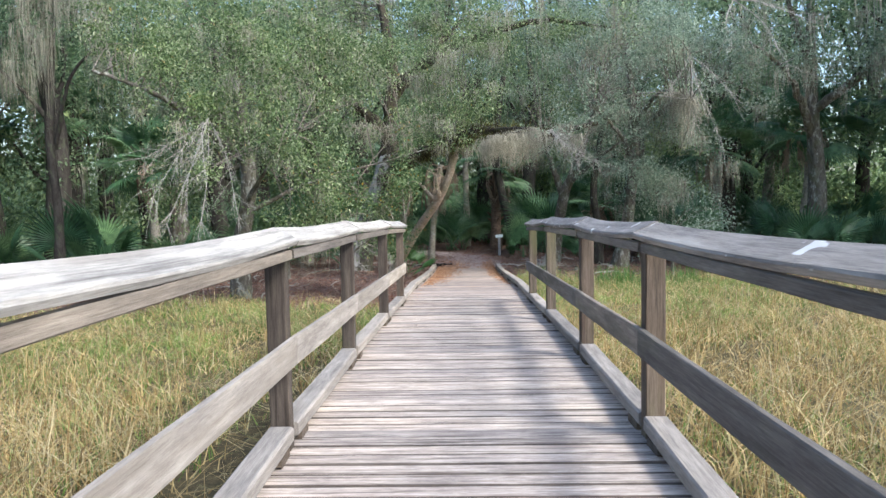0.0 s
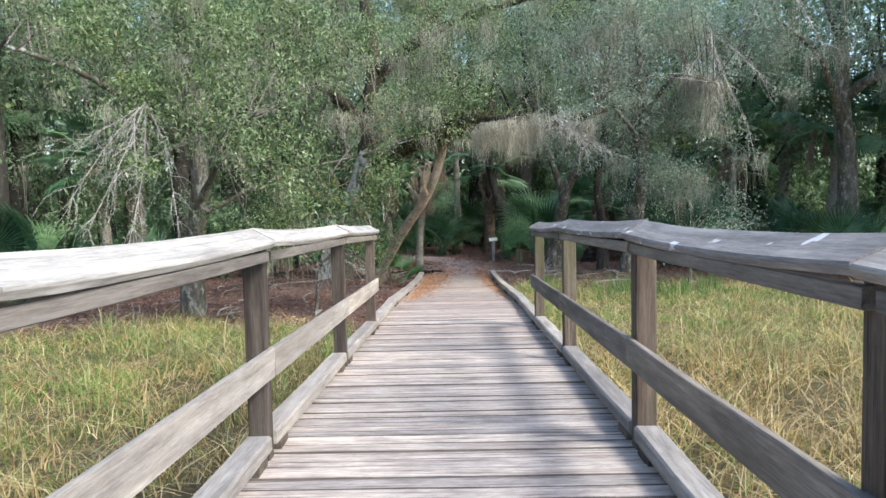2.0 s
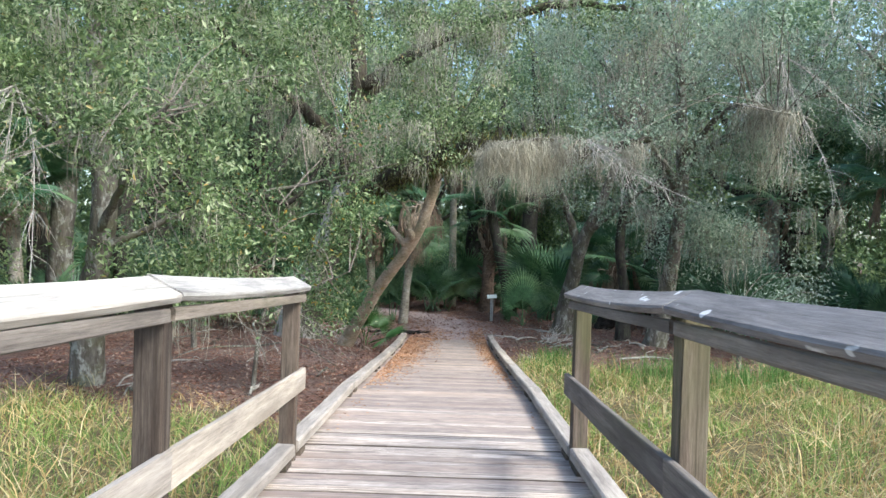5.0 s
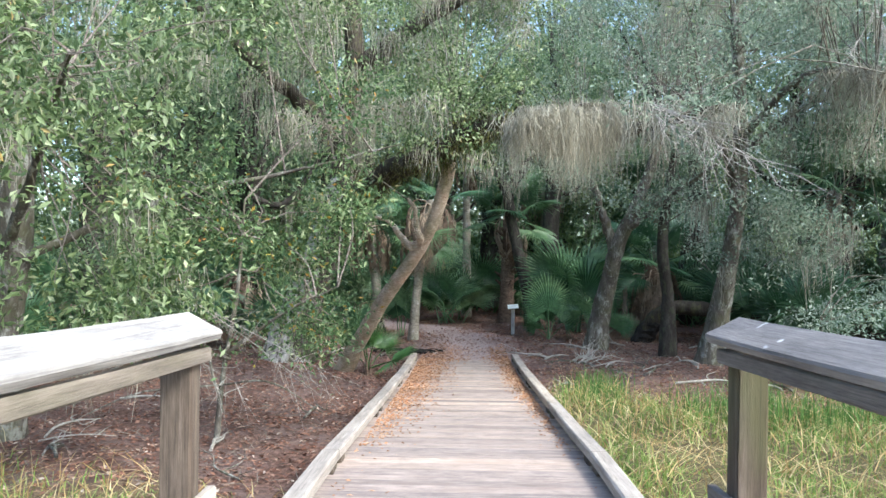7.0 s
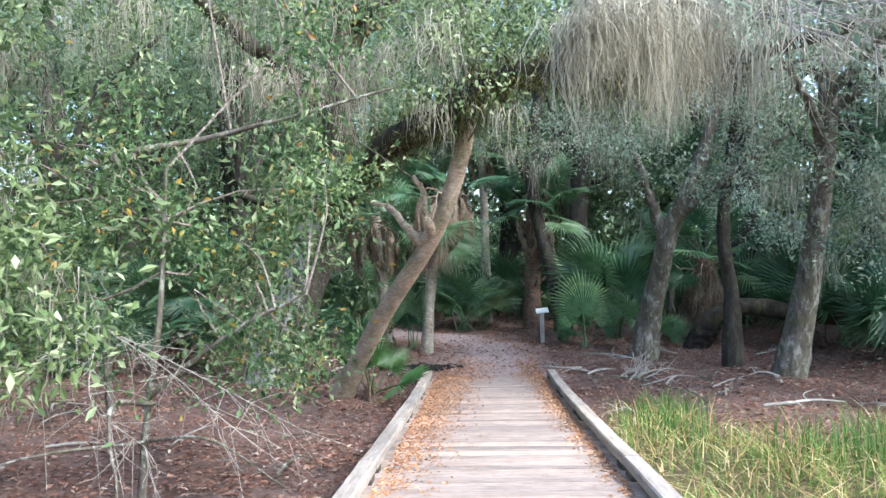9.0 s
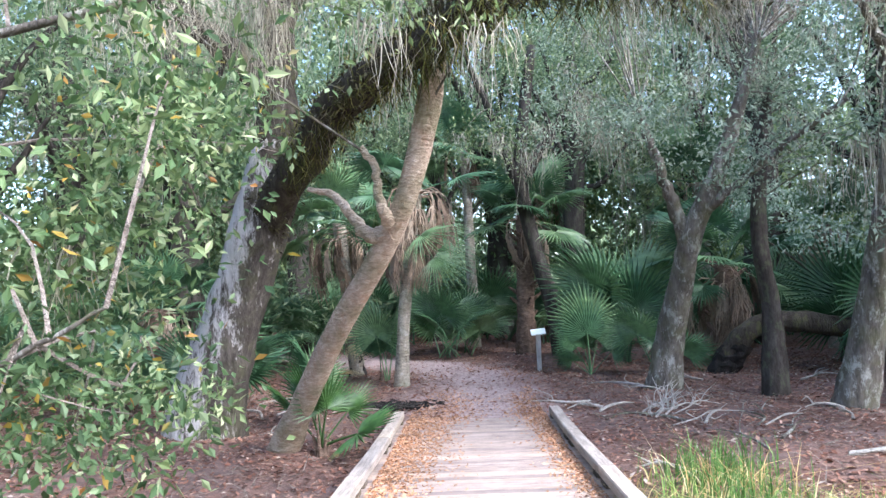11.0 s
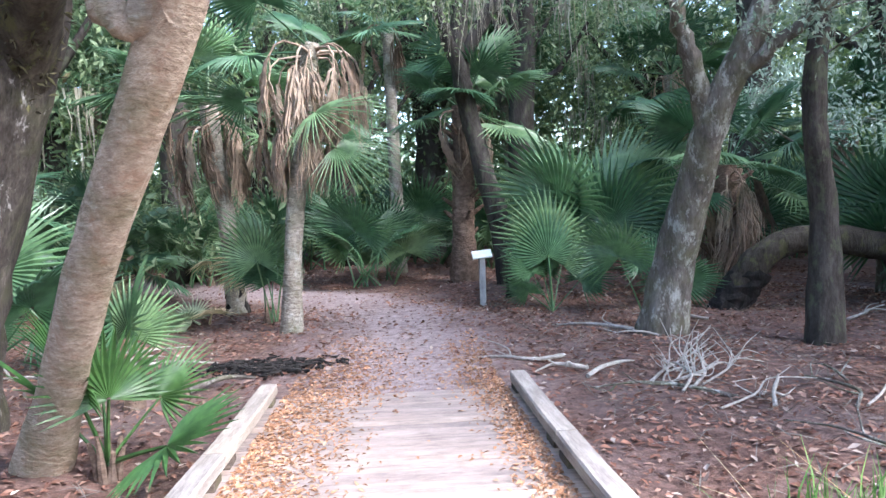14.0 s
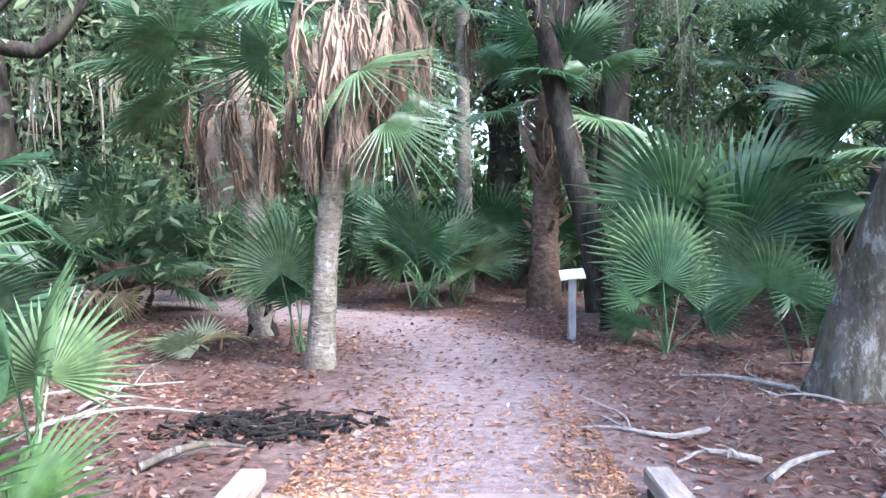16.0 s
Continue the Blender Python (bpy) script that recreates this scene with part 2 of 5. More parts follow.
def ground_material():
    m, t, b = material("forest_floor", 0.95, 0.1)
    co = coords_of(t)
    att = t.nodes.new("ShaderNodeAttribute")
    att.attribute_name = "cover"
    sep = t.nodes.new("ShaderNodeSeparateColor")
    t.links.new(att.outputs["Color"], sep.inputs[0])
    n1, n2, n3 = noise_at(t, co, 1.3, 5), noise_at(t, co, 11, 5, rough=0.7), noise_at(t, co, 45, 4, rough=0.7)
    lit = ramp(t, n2, [(0.3, (0.05, 0.031, 0.025)), (0.5, (0.15, 0.088, 0.068)), (0.7, (0.27, 0.17, 0.13))])
    lit = blend(t, ramp(t, n1, [(0.4, (0, 0, 0)), (0.65, (0.6, 0.6, 0.6))]), lit, (0.17, 0.13, 0.12))
    marsh = ramp(t, n2, [(0.3, (0.05, 0.042, 0.028)), (0.55, (0.14, 0.115, 0.06)), (0.75, (0.27, 0.22, 0.11))])
    sand = ramp(t, n2, [(0.3, (0.22, 0.165, 0.155)), (0.55, (0.36, 0.285, 0.27)), (0.75, (0.48, 0.4, 0.385))])
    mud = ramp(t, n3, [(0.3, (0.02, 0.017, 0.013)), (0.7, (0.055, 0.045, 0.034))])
    edge = t.nodes.new("ShaderNodeMath")
    edge.operation = "MULTIPLY_ADD"
    t.links.new(n1, edge.inputs[0])
    edge.inputs[1].default_value = 0.5
    t.links.new(sep.outputs[1], edge.inputs[2])
    col = blend(t, sep.outputs[0], lit, marsh)
    col = blend(t, ramp(t, edge.outputs[0], [(0.55, (0, 0, 0)), (1.1, (1, 1, 1))]), col, sand)
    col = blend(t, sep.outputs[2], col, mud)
    t.links.new(blend(t, 0.35, col, blend(t, 1.0, col, ramp(t, n3, [(0.3, (0.45, 0.45, 0.45)), (0.7, (1.5, 1.5, 1.5))]), "MULTIPLY")), b.inputs["Base Color"])
    bump(t, b, n3, 0.9, 0.03)
    return m


ground_mat = ground_material()
water_mat, wt, wb = material("still_marsh_water", 0.06, 0.5)
wb.inputs["Base Color"].default_value = (0.016, 0.015, 0.011, 1)
bump(wt, wb, noise_at(wt, coords_of(wt), 6, 2), 0.05, 0.01)
sign_mat, st, sb = material("sign_plate", 0.45, 0.5)
st.links.new(ramp(st, noise_at(st, coords_of(st), 9, 4), [(0.3, (0.55, 0.6, 0.56)), (0.7, (0.72, 0.76, 0.72))]), sb.inputs["Base Color"])
white_wood = wood("bleached_sign_post", (0.55, 0.53, 0.5), (0.7, 0.68, 0.64), (0.8, 0.78, 0.74), (0.5, 0.47, 0.42))

# ---- mesh helpers ----
rng = np.random.default_rng(7)


def mesh_np(name, V, Q, mat, smooth=False):
    """A mesh of quads from arrays."""
    V, Q = np.asarray(V, np.float32).reshape(-1, 3), np.asarray(Q, np.int32).reshape(-1, 4)
    me = bpy.data.meshes.new(name)
    me.vertices.add(len(V))
    me.vertices.foreach_set("co", V.ravel())
    me.loops.add(Q.size)
    me.loops.foreach_set("vertex_index", Q.ravel())
    me.polygons.add(len(Q))
    me.polygons.foreach_set("loop_start", np.arange(0, Q.size, 4, dtype=np.int32))
    me.polygons.foreach_set("use_smooth", np.full(len(Q), smooth))
    me.update(calc_edges=True)
    me.validate()
    me.materials.append(mat)
    return me


def part_np(name, V, Q, mat, parent=None, label="", smooth=False, kind=""):
    ob = new(name, mesh_np(name, V, Q, mat, smooth))
    ob.parent = parent
    return tagged(ob, label, kind=kind)


def part(name, bm, mat, parent=None, label=""):
    me = bpy.data.meshes.new(name)
    bm.to_mesh(me)
    bm.free()
    me.materials.append(mat)
    ob = new(name, me)
    ob.parent = parent
    return tagged(ob, label)


def thing(name, place, label, category, group="", kind=""):
    ob = new(name)
    ob.empty_display_size = 0.2
    ob.location = place
    return tagged(ob, label, category, group, kind)


class Geo:
    """Collects quads."""

    def __init__(self):
        self.v, self.q, self.n = [], [], 0

    def add(self, V, Q):
        V = np.asarray(V, float).reshape(-1, 3)
        self.v.append(V)
        self.q.append(np.asarray(Q, int).reshape(-1, 4) + self.n)
        self.n += len(V)

    def arrays(self):
        return np.concatenate(self.v), np.concatenate(self.q)


def smooth_path(points, n):
    """n points along a Catmull-Rom curve through points."""
    P = np.asarray(points, float)
    P = np.vstack([2 * P[0] - P[1], P, 2 * P[-1] - P[-2]])
    out = []
    for u in np.linspace(0, len(P) - 3 - 1e-6, n):
        i, f = int(u), u - int(u)
        a, b, c, d = P[i:i + 4]
        out.append(0.5 * (2 * b + (c - a) * f + (2 * a - 5 * b + 4 * c - d) * f * f + (3 * b - a - 3 * c + d) * f ** 3))
    return np.array(out)


def tube(geo, points, radii, sides=10, lump=0.0, cap=True):
    """A tapered tube along points, with lumps."""
    P = np.asarray(points, float)
    R = np.interp(np.linspace(0, 1, len(P)), np.linspace(0, 1, len(radii)), radii)
    T = np.gradient(P, axis=0)
    T /= np.linalg.norm(T, axis=1)[:, None] + 1e-9
    ref = np.array([0.31, 0.95, 0.05]) if abs(T[0][1]) < 0.8 else np.array([0.95, 0.1, 0.3])
    A = np.cross(T, ref)
    A /= np.linalg.norm(A, axis=1)[:, None] + 1e-9
    B = np.cross(T, A)
    ang = np.linspace(0, 2 * math.pi, sides, endpoint=False)
    rings = []
    for k in range(len(P)):
        r = R[k] * (1 + lump * (rng.random(sides) - 0.5) + lump * 0.8 * np.sin(ang * 2 + k * 0.35) * 0.5)
        rings.append(P[k] + r[:, None] * (np.cos(ang)[:, None] * A[k] + np.sin(ang)[:, None] * B[k]))
    V = np.concatenate(rings)
    i = np.arange(sides)
    j = (i + 1) % sides
    Q = [np.stack([k * sides + i, k * sides + j, (k + 1) * sides + j, (k + 1) * sides + i], 1) for k in range(len(P) - 1)]
    geo.add(V, np.concatenate(Q))
    if cap and sides % 2 == 0:
        for ring in (0, len(P) - 1):
            o = ring * sides
            geo.add(V[o:o + sides], [[a, a + 1, sides - 2 - a, sides - 1 - a] for a in range(sides // 2 - 1)])


def unit(V):
    return V / (np.linalg.norm(V, axis=-1, keepdims=True) + 1e-9)


def leaves(centres, per, spread, size, wide=0.42, flat=0.6):
    """Diamond leaves scattered round the centres; returns arrays."""
    C = np.repeat(np.asarray(centres, float), per, 0)
    n = len(C)
    off = rng.normal(0, 1, (n, 3)) * np.array([1, 1, flat]) * spread
    base = C + off
    d = unit(rng.normal(0, 1, (n, 3)) + unit(off) * 0.6 + np.array([0, 0, -0.25]))
    up = unit(rng.normal(0, 0.7, (n, 3)) + np.array([0, 0, 0.9]))
    s = unit(np.cross(d, up))
    L = size * rng.uniform(0.6, 1.35, (n, 1))
    nrm = np.cross(s, d)
    mid = base + d * L * 0.5 + nrm * L * 0.08
    V = np.stack([base, mid + s * L * wide * 0.5, base + d * L, mid - s * L * wide * 0.5], 1)
    return V.reshape(-1, 3), np.arange(n * 4).reshape(n, 4)


def strands(tops, per, spread, length, width, sway=0.035, seg=3):
    """Hanging ribbons, wavy and tapering."""
    T = np.repeat(np.asarray(tops, float), per, 0)
    n = len(T)
    T = T + rng.normal(0, 1, (n, 3)) * np.array([spread, spread, spread * 0.25])
    wave = 0.4 + 0.7 * np.abs(np.sin(T[:, 0] * 5.1 + T[:, 1] * 3.3) * np.cos(T[:, 0] * 2.3 - 1.0))
    L = length * rng.uniform(0.35, 1.35, n) * wave
    a = rng.uniform(0, math.pi, n)
    side = np.stack([np.cos(a), np.sin(a), np.zeros(n)], 1)
    cur, rows = T.copy(), []
    for k in range(seg + 1):
        w = width * (1 - 0.75 * k / seg) * rng.uniform(0.6, 1.4, n)
        rows += [cur - side * w[:, None] / 2, cur + side * w[:, None] / 2]
        cur = cur + np.stack([rng.normal(0, sway, n), rng.normal(0, sway, n), -L / seg], 1)
    V = np.stack(rows, 1).reshape(-1, 3)
    m = 2 * (seg + 1)
    Q = np.concatenate([np.stack([np.arange(n) * m + 2 * k, np.arange(n) * m + 2 * k + 1, np.arange(n) * m + 2 * k + 3, np.arange(n) * m + 2 * k + 2], 1) for k in range(seg)])
    return V, Q


def blades(P, height, width, lean=0.35, seg=2):
    """Upright bent grass blades at the points P."""
    n = len(P)
    H = height * rng.uniform(0.45, 1.25, n)
    a = rng.uniform(0, 2 * math.pi, n)
    side = np.stack([np.cos(a), np.sin(a), np.zeros(n)], 1)
    b = rng.uniform(0, 2 * math.pi, n)
    out = np.stack([np.cos(b), np.sin(b), np.zeros(n)], 1) * (np.abs(rng.normal(0, lean, n)) * H)[:, None]
    rows = []
    for k in range(seg + 1):
        f = k / seg
        c = P + out * f * f + np.stack([np.zeros(n), np.zeros(n), H * (f - 0.25 * f * f)], 1)
        w = width * (1 - 0.92 * f ** 1.5)
        rows += [c - side * w / 2, c + side * w / 2]
    V = np.stack(rows, 1).reshape(-1, 3)
    m = 2 * (seg + 1)
    Q = np.concatenate([np.stack([np.arange(n) * m + 2 * k, np.arange(n) * m + 2 * k + 1, np.arange(n) * m + 2 * k + 3, np.arange(n) * m + 2 * k + 2], 1) for k in range(seg)])
    return V, Q


def box(geo, x0, x1, y0, y1, z0, z1):
    V = [(x, y, z) for z in (z0, z1) for x, y in ((x0, y0), (x1, y0), (x1, y1), (x0, y1))]
    geo.add(V, [(3, 2, 1, 0), (4, 5, 6, 7), (0, 1, 5, 4), (1, 2, 6, 5), (2, 3, 7, 6), (3, 0, 4, 7)])


def board_mesh(name, length, width, thick, mat, warp=0.0, seed=0, bevel=0.006, steps=6, edge=None):
    """A sawn board along local x with worn edges, a slight warp and a cupped face."""
    r = random.Random(seed)
    prof = [(-width / 2 + bevel, -thick / 2), (width / 2 - bevel, -thick / 2), (width / 2, -thick / 2 + bevel), (width / 2, thick / 2 - bevel),
            (width / 2 - bevel, thick / 2), (0, thick / 2 - warp * 0.08), (-width / 2 + bevel, thick / 2), (-width / 2, thick / 2 - bevel), (-width / 2, -thick / 2 + bevel), (0, -thick / 2)]
    bm = bmesh.new()
    rings = []
    for k in range(steps + 1):
        f = k / steps
        dz = -warp * 4 * f * (1 - f) + r.uniform(-1, 1) * thick * 0.03
        tw = r.uniform(-1, 1) * 0.012
        rings.append([bm.verts.new(((f - 0.5) * length, y + r.uniform(-1, 1) * 0.002, z + dz + y * tw)) for y, z in prof])
    for a, b in zip(rings, rings[1:]):
        for i in range(len(prof)):
            j = (i + 1) % len(prof)
            bm.faces.new((a[i], b[i], b[j], a[j]))
    bm.faces.new(rings[0])
    bm.faces.new(rings[-1][::-1])
    bmesh.ops.recalc_face_normals(bm, faces=bm.faces)
    me = bpy.data.meshes.new(name)
    bm.to_mesh(me)
    bm.free()
    me.materials.append(mat)
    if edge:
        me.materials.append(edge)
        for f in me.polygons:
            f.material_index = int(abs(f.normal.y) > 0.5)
    return me


def between(a, b, up=(0, 0, 1)):
    """A pose at the middle of a and b whose x runs from a to b."""
    a, b = Vector(a), Vector(b)
    x = (b - a).normalized()
    y = Vector(up).cross(x).normalized()
    z = x.cross(y)
    m = Matrix((x, y, z)).transposed().to_4x4()
    return Matrix.Translation((a + b) / 2) @ m


def lay(name, me, m, parent, label=""):
    ob = new(name, me)
    ob.parent = parent
    ob.matrix_basis = m
    return tagged(ob, label)


# ---- the lie of the land ----
def axis_x(y):
    return 0.01 + 0.031 * y


DECK_Y = [-8, 4, 6.5, 9, 11, 14.4, 16, 18, 20, 22, 24.4]
DECK_Z = [0.01, 0.01, -0.05, -0.16, -0.27, -0.41, -0.53, -0.66, -0.79, -0.91, -0.985]


def deck_z(y):
    return float(np.interp(y, DECK_Y, DECK_Z))


TRAIL = np.array([(0.78, 23.5), (0.95, 26.5), (0.9, 28.6), (0.0, 30.6), (-1.6, 31.8), (-3.6, 33.2), (-6, 35.5)])


def trail_distance(x, y):
    d = np.full(np.shape(x), 1e9)
    for a, b in zip(TRAIL, TRAIL[1:]):
        ab = b - a
        f = np.clip(((x - a[0]) * ab[0] + (y - a[1]) * ab[1]) / (ab @ ab), 0, 1)
        d = np.minimum(d, np.hypot(x - a[0] - f * ab[0], y - a[1] - f * ab[1]))
    return d


def ground_z(x, y):
    x, y = np.asarray(x, float), np.asarray(y, float)
    z = np.interp(y, [-300, 9, 14, 18, 20, 24, 26, 300], [-0.8, -0.8, -0.85, -0.94, -0.99, -1.01, -0.99, -0.9])
    near = np.exp(-((x - axis_x(y)) / 1.5) ** 2)
    z = z - 0.12 * near * np.clip((9 - y) / 3, 0, 1)
    bump_ = 0.05 * np.sin(x * 0.9 + 1.3) * np.cos(y * 0.7) + 0.03 * np.sin(x * 2.3 + y * 1.7) + 0.015 * np.sin(x * 5.1 - y * 4.3)
    calm = 1 - 0.8 * np.exp(-(trail_distance(x, y) / 1.2) ** 2) - 0.0
    deck = (np.abs(x - axis_x(y)) < 1.4) & (y < 25)
    return z + bump_ * np.where(deck, 0.15, calm)


def marsh_share(x, y):
    """1 in the marsh, 0 on the forest floor."""
    edge = np.where(x < axis_x(y), 15.4, 20.2) + 0.6 * np.sin(x * 1.1) + 0.4 * np.sin(x * 2.7 + 1)
    edge = edge - np.clip(x - 5, 0, 4) * 0.35
    return np.clip((edge - y) / 1.2 + 0.5, 0, 1)

# ---- ground ----
def build_ground():
    xs = np.unique(np.concatenate([np.linspace(-300, -30, 10), np.linspace(-30, -9, 22), np.arange(-9, 9.01, 0.2), np.linspace(9, 30, 22), np.linspace(30, 300, 10)]))
    ys = np.unique(np.concatenate([np.linspace(-300, -12, 10), np.linspace(-12, 0, 13), np.arange(0, 38.01, 0.2), np.linspace(38, 60, 12), np.linspace(60, 300, 9)]))
    X, Y = np.meshgrid(xs, ys)
    V = np.stack([X, Y, ground_z(X, Y)], -1).reshape(-1, 3)
    nx = len(xs)
    i, j = np.meshgrid(np.arange(nx - 1), np.arange(len(ys) - 1))
    a = (j * nx + i).ravel()
    ob = part_np("ground", V, np.stack([a, a + 1, a + nx + 1, a + nx], 1), ground_mat, smooth=True)
    tagged(ob, "forest floor of brown leaf litter with a worn sandy trail, marsh mud beyond", "ground", kind="structure")
    x, y = V[:, 0], V[:, 1]
    marsh = marsh_share(x, y)
    trail = np.clip(1.2 - trail_distance(x, y) / 1.7, 0, 1) * np.clip((y - 22.5) / 1.5, 0, 1)
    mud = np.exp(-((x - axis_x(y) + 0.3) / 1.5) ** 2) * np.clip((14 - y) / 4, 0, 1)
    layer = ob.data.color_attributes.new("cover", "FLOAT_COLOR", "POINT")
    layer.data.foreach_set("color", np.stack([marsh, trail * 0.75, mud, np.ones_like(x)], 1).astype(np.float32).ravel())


build_ground()
wg = Geo()
wx = smooth_path([(-1.9, 2.2, 0), (-2.3, 4, 0), (-2.1, 6, 0), (-1.5, 7.6, 0)], 24)
for p, q in zip(wx, wx[1:]):
    wg.add([(p[0] - 0.35, p[1], -0.885), (1.3, p[1], -0.885), (1.3, q[1], -0.885), (q[0] - 0.35, q[1], -0.885)], [(0, 1, 2, 3)])
water = part_np("water", *wg.arrays(), water_mat)
tagged(water, "dark still marsh water under the boardwalk", "water", kind="structure")

# ---- boardwalk ----
boardwalk = thing("boardwalk", (0, 0, 0), "weathered grey timber boardwalk sloping down to the forest trail", "boardwalk", kind="structure")
POST_L, POST_R = [-3.6, -1.1, 1.4, 4.06, 6.43, 9.1, 11.52], [-3.5, -1.0, 1.5, 4.13, 6.44, 9.15, 11.6]
SIDE = 0.95


def deck_at(off, y, dz=0.0):
    return Vector((axis_x(y) + off, y, deck_z(y) + dz))


def kerb(side, y0, y1, k):
    me = board_mesh("curb", 1, 0.135, 0.085, kerb_wood, 0.008, 40 + k, 0.012)
    a, b = deck_at(side * (SIDE + 0.05), y0, 0.085), deck_at(side * (SIDE + 0.05), y1, 0.085)
    lay("curb", me, between(a, b) @ Matrix.Diagonal(((b - a).length, 1, 1, 1)), boardwalk)
    n = max(2, int((y1 - y0) / 1.1))
    for i in range(n):
        y = y0 + 0.18 + (y1 - y0 - 0.36) * i / max(1, n - 1)
        c = deck_at(side * (SIDE + 0.045), y, 0.022)
        lay("curb_block", block_me, Matrix.Translation(c), boardwalk)


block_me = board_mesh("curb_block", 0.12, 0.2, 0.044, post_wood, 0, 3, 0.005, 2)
for side, posts in ((-1, POST_L), (1, POST_R)):
    marks = posts + [14.6, 17.4, 20.3, 22.3, 24.15]
    for k, (y0, y1) in enumerate(zip(marks, marks[1:])):
        gap = 0.055 if y1 < 12 else 0.008
        kerb(side, y0 + (0.055 if y0 < 12 else 0.008), y1 - gap, k + (20 if side > 0 else 0))

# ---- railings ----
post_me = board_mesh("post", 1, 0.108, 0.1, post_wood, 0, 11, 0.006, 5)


def railing(side, posts):
    rail = thing("railing", (0, 0, 0), "weathered grey timber railing with a broad silvered cap board" if side < 0 else "weathered timber railing toned dark as the shaded side, with a scuffed cap board", "railing", "boardwalk railings")
    def top(y):
        return float(np.interp(y, [0, 4, 6.3, 9, 11.7], [1.17, 1.12, 1.075, 0.995, 0.88]))
    inner = -side
    for k, y in enumerate(posts):
        x = axis_x(y) + side * (SIDE + 0.05)
        lo, hi = float(ground_z(x, y)) - 0.3, top(y) - 0.005
        r = random.Random(k + side * 7)
        m = between((x + r.uniform(-0.01, 0.01), y, lo), (x + r.uniform(-0.012, 0.012), y + r.uniform(-0.01, 0.01), hi), (0, 1, 0)) @ Matrix.Diagonal((hi - lo, 1, 1, 1))
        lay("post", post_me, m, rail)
    for k, (y0, y1) in enumerate(zip(posts, posts[1:])):
        r = random.Random(k * 3 + side)
        first, last = k == 0, k == len(posts) - 2
        e1 = y1 + (0.13 if last else -0.004)
        L = e1 - y0
        # right caps tilt from the sun: that shade is in their darker wood
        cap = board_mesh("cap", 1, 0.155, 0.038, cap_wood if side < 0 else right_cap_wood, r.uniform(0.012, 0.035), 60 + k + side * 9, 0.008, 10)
        off = side * (SIDE + 0.01)
        tilt = (0.45 + r.uniform(-0.05, 0.06)) * -side
        a = Vector((axis_x(y0) + off, y0, top(y0) + 0.02 + r.uniform(0, 0.008)))
        b = Vector((axis_x(e1) + off, e1, top(e1) + 0.02 + r.uniform(-0.004, 0.006)))
        lay("cap_board", cap, between(a, b) @ pose(0, 0, 0, math.degrees(tilt)) @ Matrix.Diagonal((L, 1, 1, 1)), rail)
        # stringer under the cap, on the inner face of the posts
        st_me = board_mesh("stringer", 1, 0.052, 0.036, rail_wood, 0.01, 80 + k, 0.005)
        so = side * (SIDE + 0.018) - side * 0.036
        a = Vector((axis_x(y0) + so, y0, top(y0) - 0.07))
        b = Vector((axis_x(e1) + so, e1 - 0.05, top(e1) - 0.07))
        lay("stringer", st_me, between(a, b, (side, 0, 0)) @ Matrix.Diagonal(((b - a).length, 1, 1, 1)), rail)
        # left mid rail paler, right darker: light from the right put into colour
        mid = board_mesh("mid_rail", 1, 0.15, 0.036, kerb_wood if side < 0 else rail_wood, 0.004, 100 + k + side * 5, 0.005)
        z0, z1 = np.interp([y0, e1], [0, 2, 4, 6.3, 9, 12], [0.6, 0.585, 0.535, 0.455, 0.35, 0.23])
        a, b = Vector((axis_x(y0) + so, y0 + 0.004, z0)), Vector((axis_x(e1) + so, e1 + 0.03, z1))
        lay("mid_rail", mid, between(a, b, (side, 0, 0)) @ Matrix.Diagonal(((b - a).length, 1, 1, 1)), rail)
    return rail


# darker copy of the cap wood, toned as shaded, with white scuffs
right_cap_wood = wood("shaded_scuffed_cap_wood", (0.11, 0.1, 0.095), (0.24, 0.22, 0.21), (0.4, 0.375, 0.36), (0.4, 0.38, 0.36))
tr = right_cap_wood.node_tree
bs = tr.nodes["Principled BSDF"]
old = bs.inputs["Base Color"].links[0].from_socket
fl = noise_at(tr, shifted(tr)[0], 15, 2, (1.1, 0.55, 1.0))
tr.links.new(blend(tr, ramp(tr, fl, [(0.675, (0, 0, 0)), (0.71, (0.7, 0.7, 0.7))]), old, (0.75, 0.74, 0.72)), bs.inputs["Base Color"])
railing(-1, POST_L)
railing(1, POST_R)

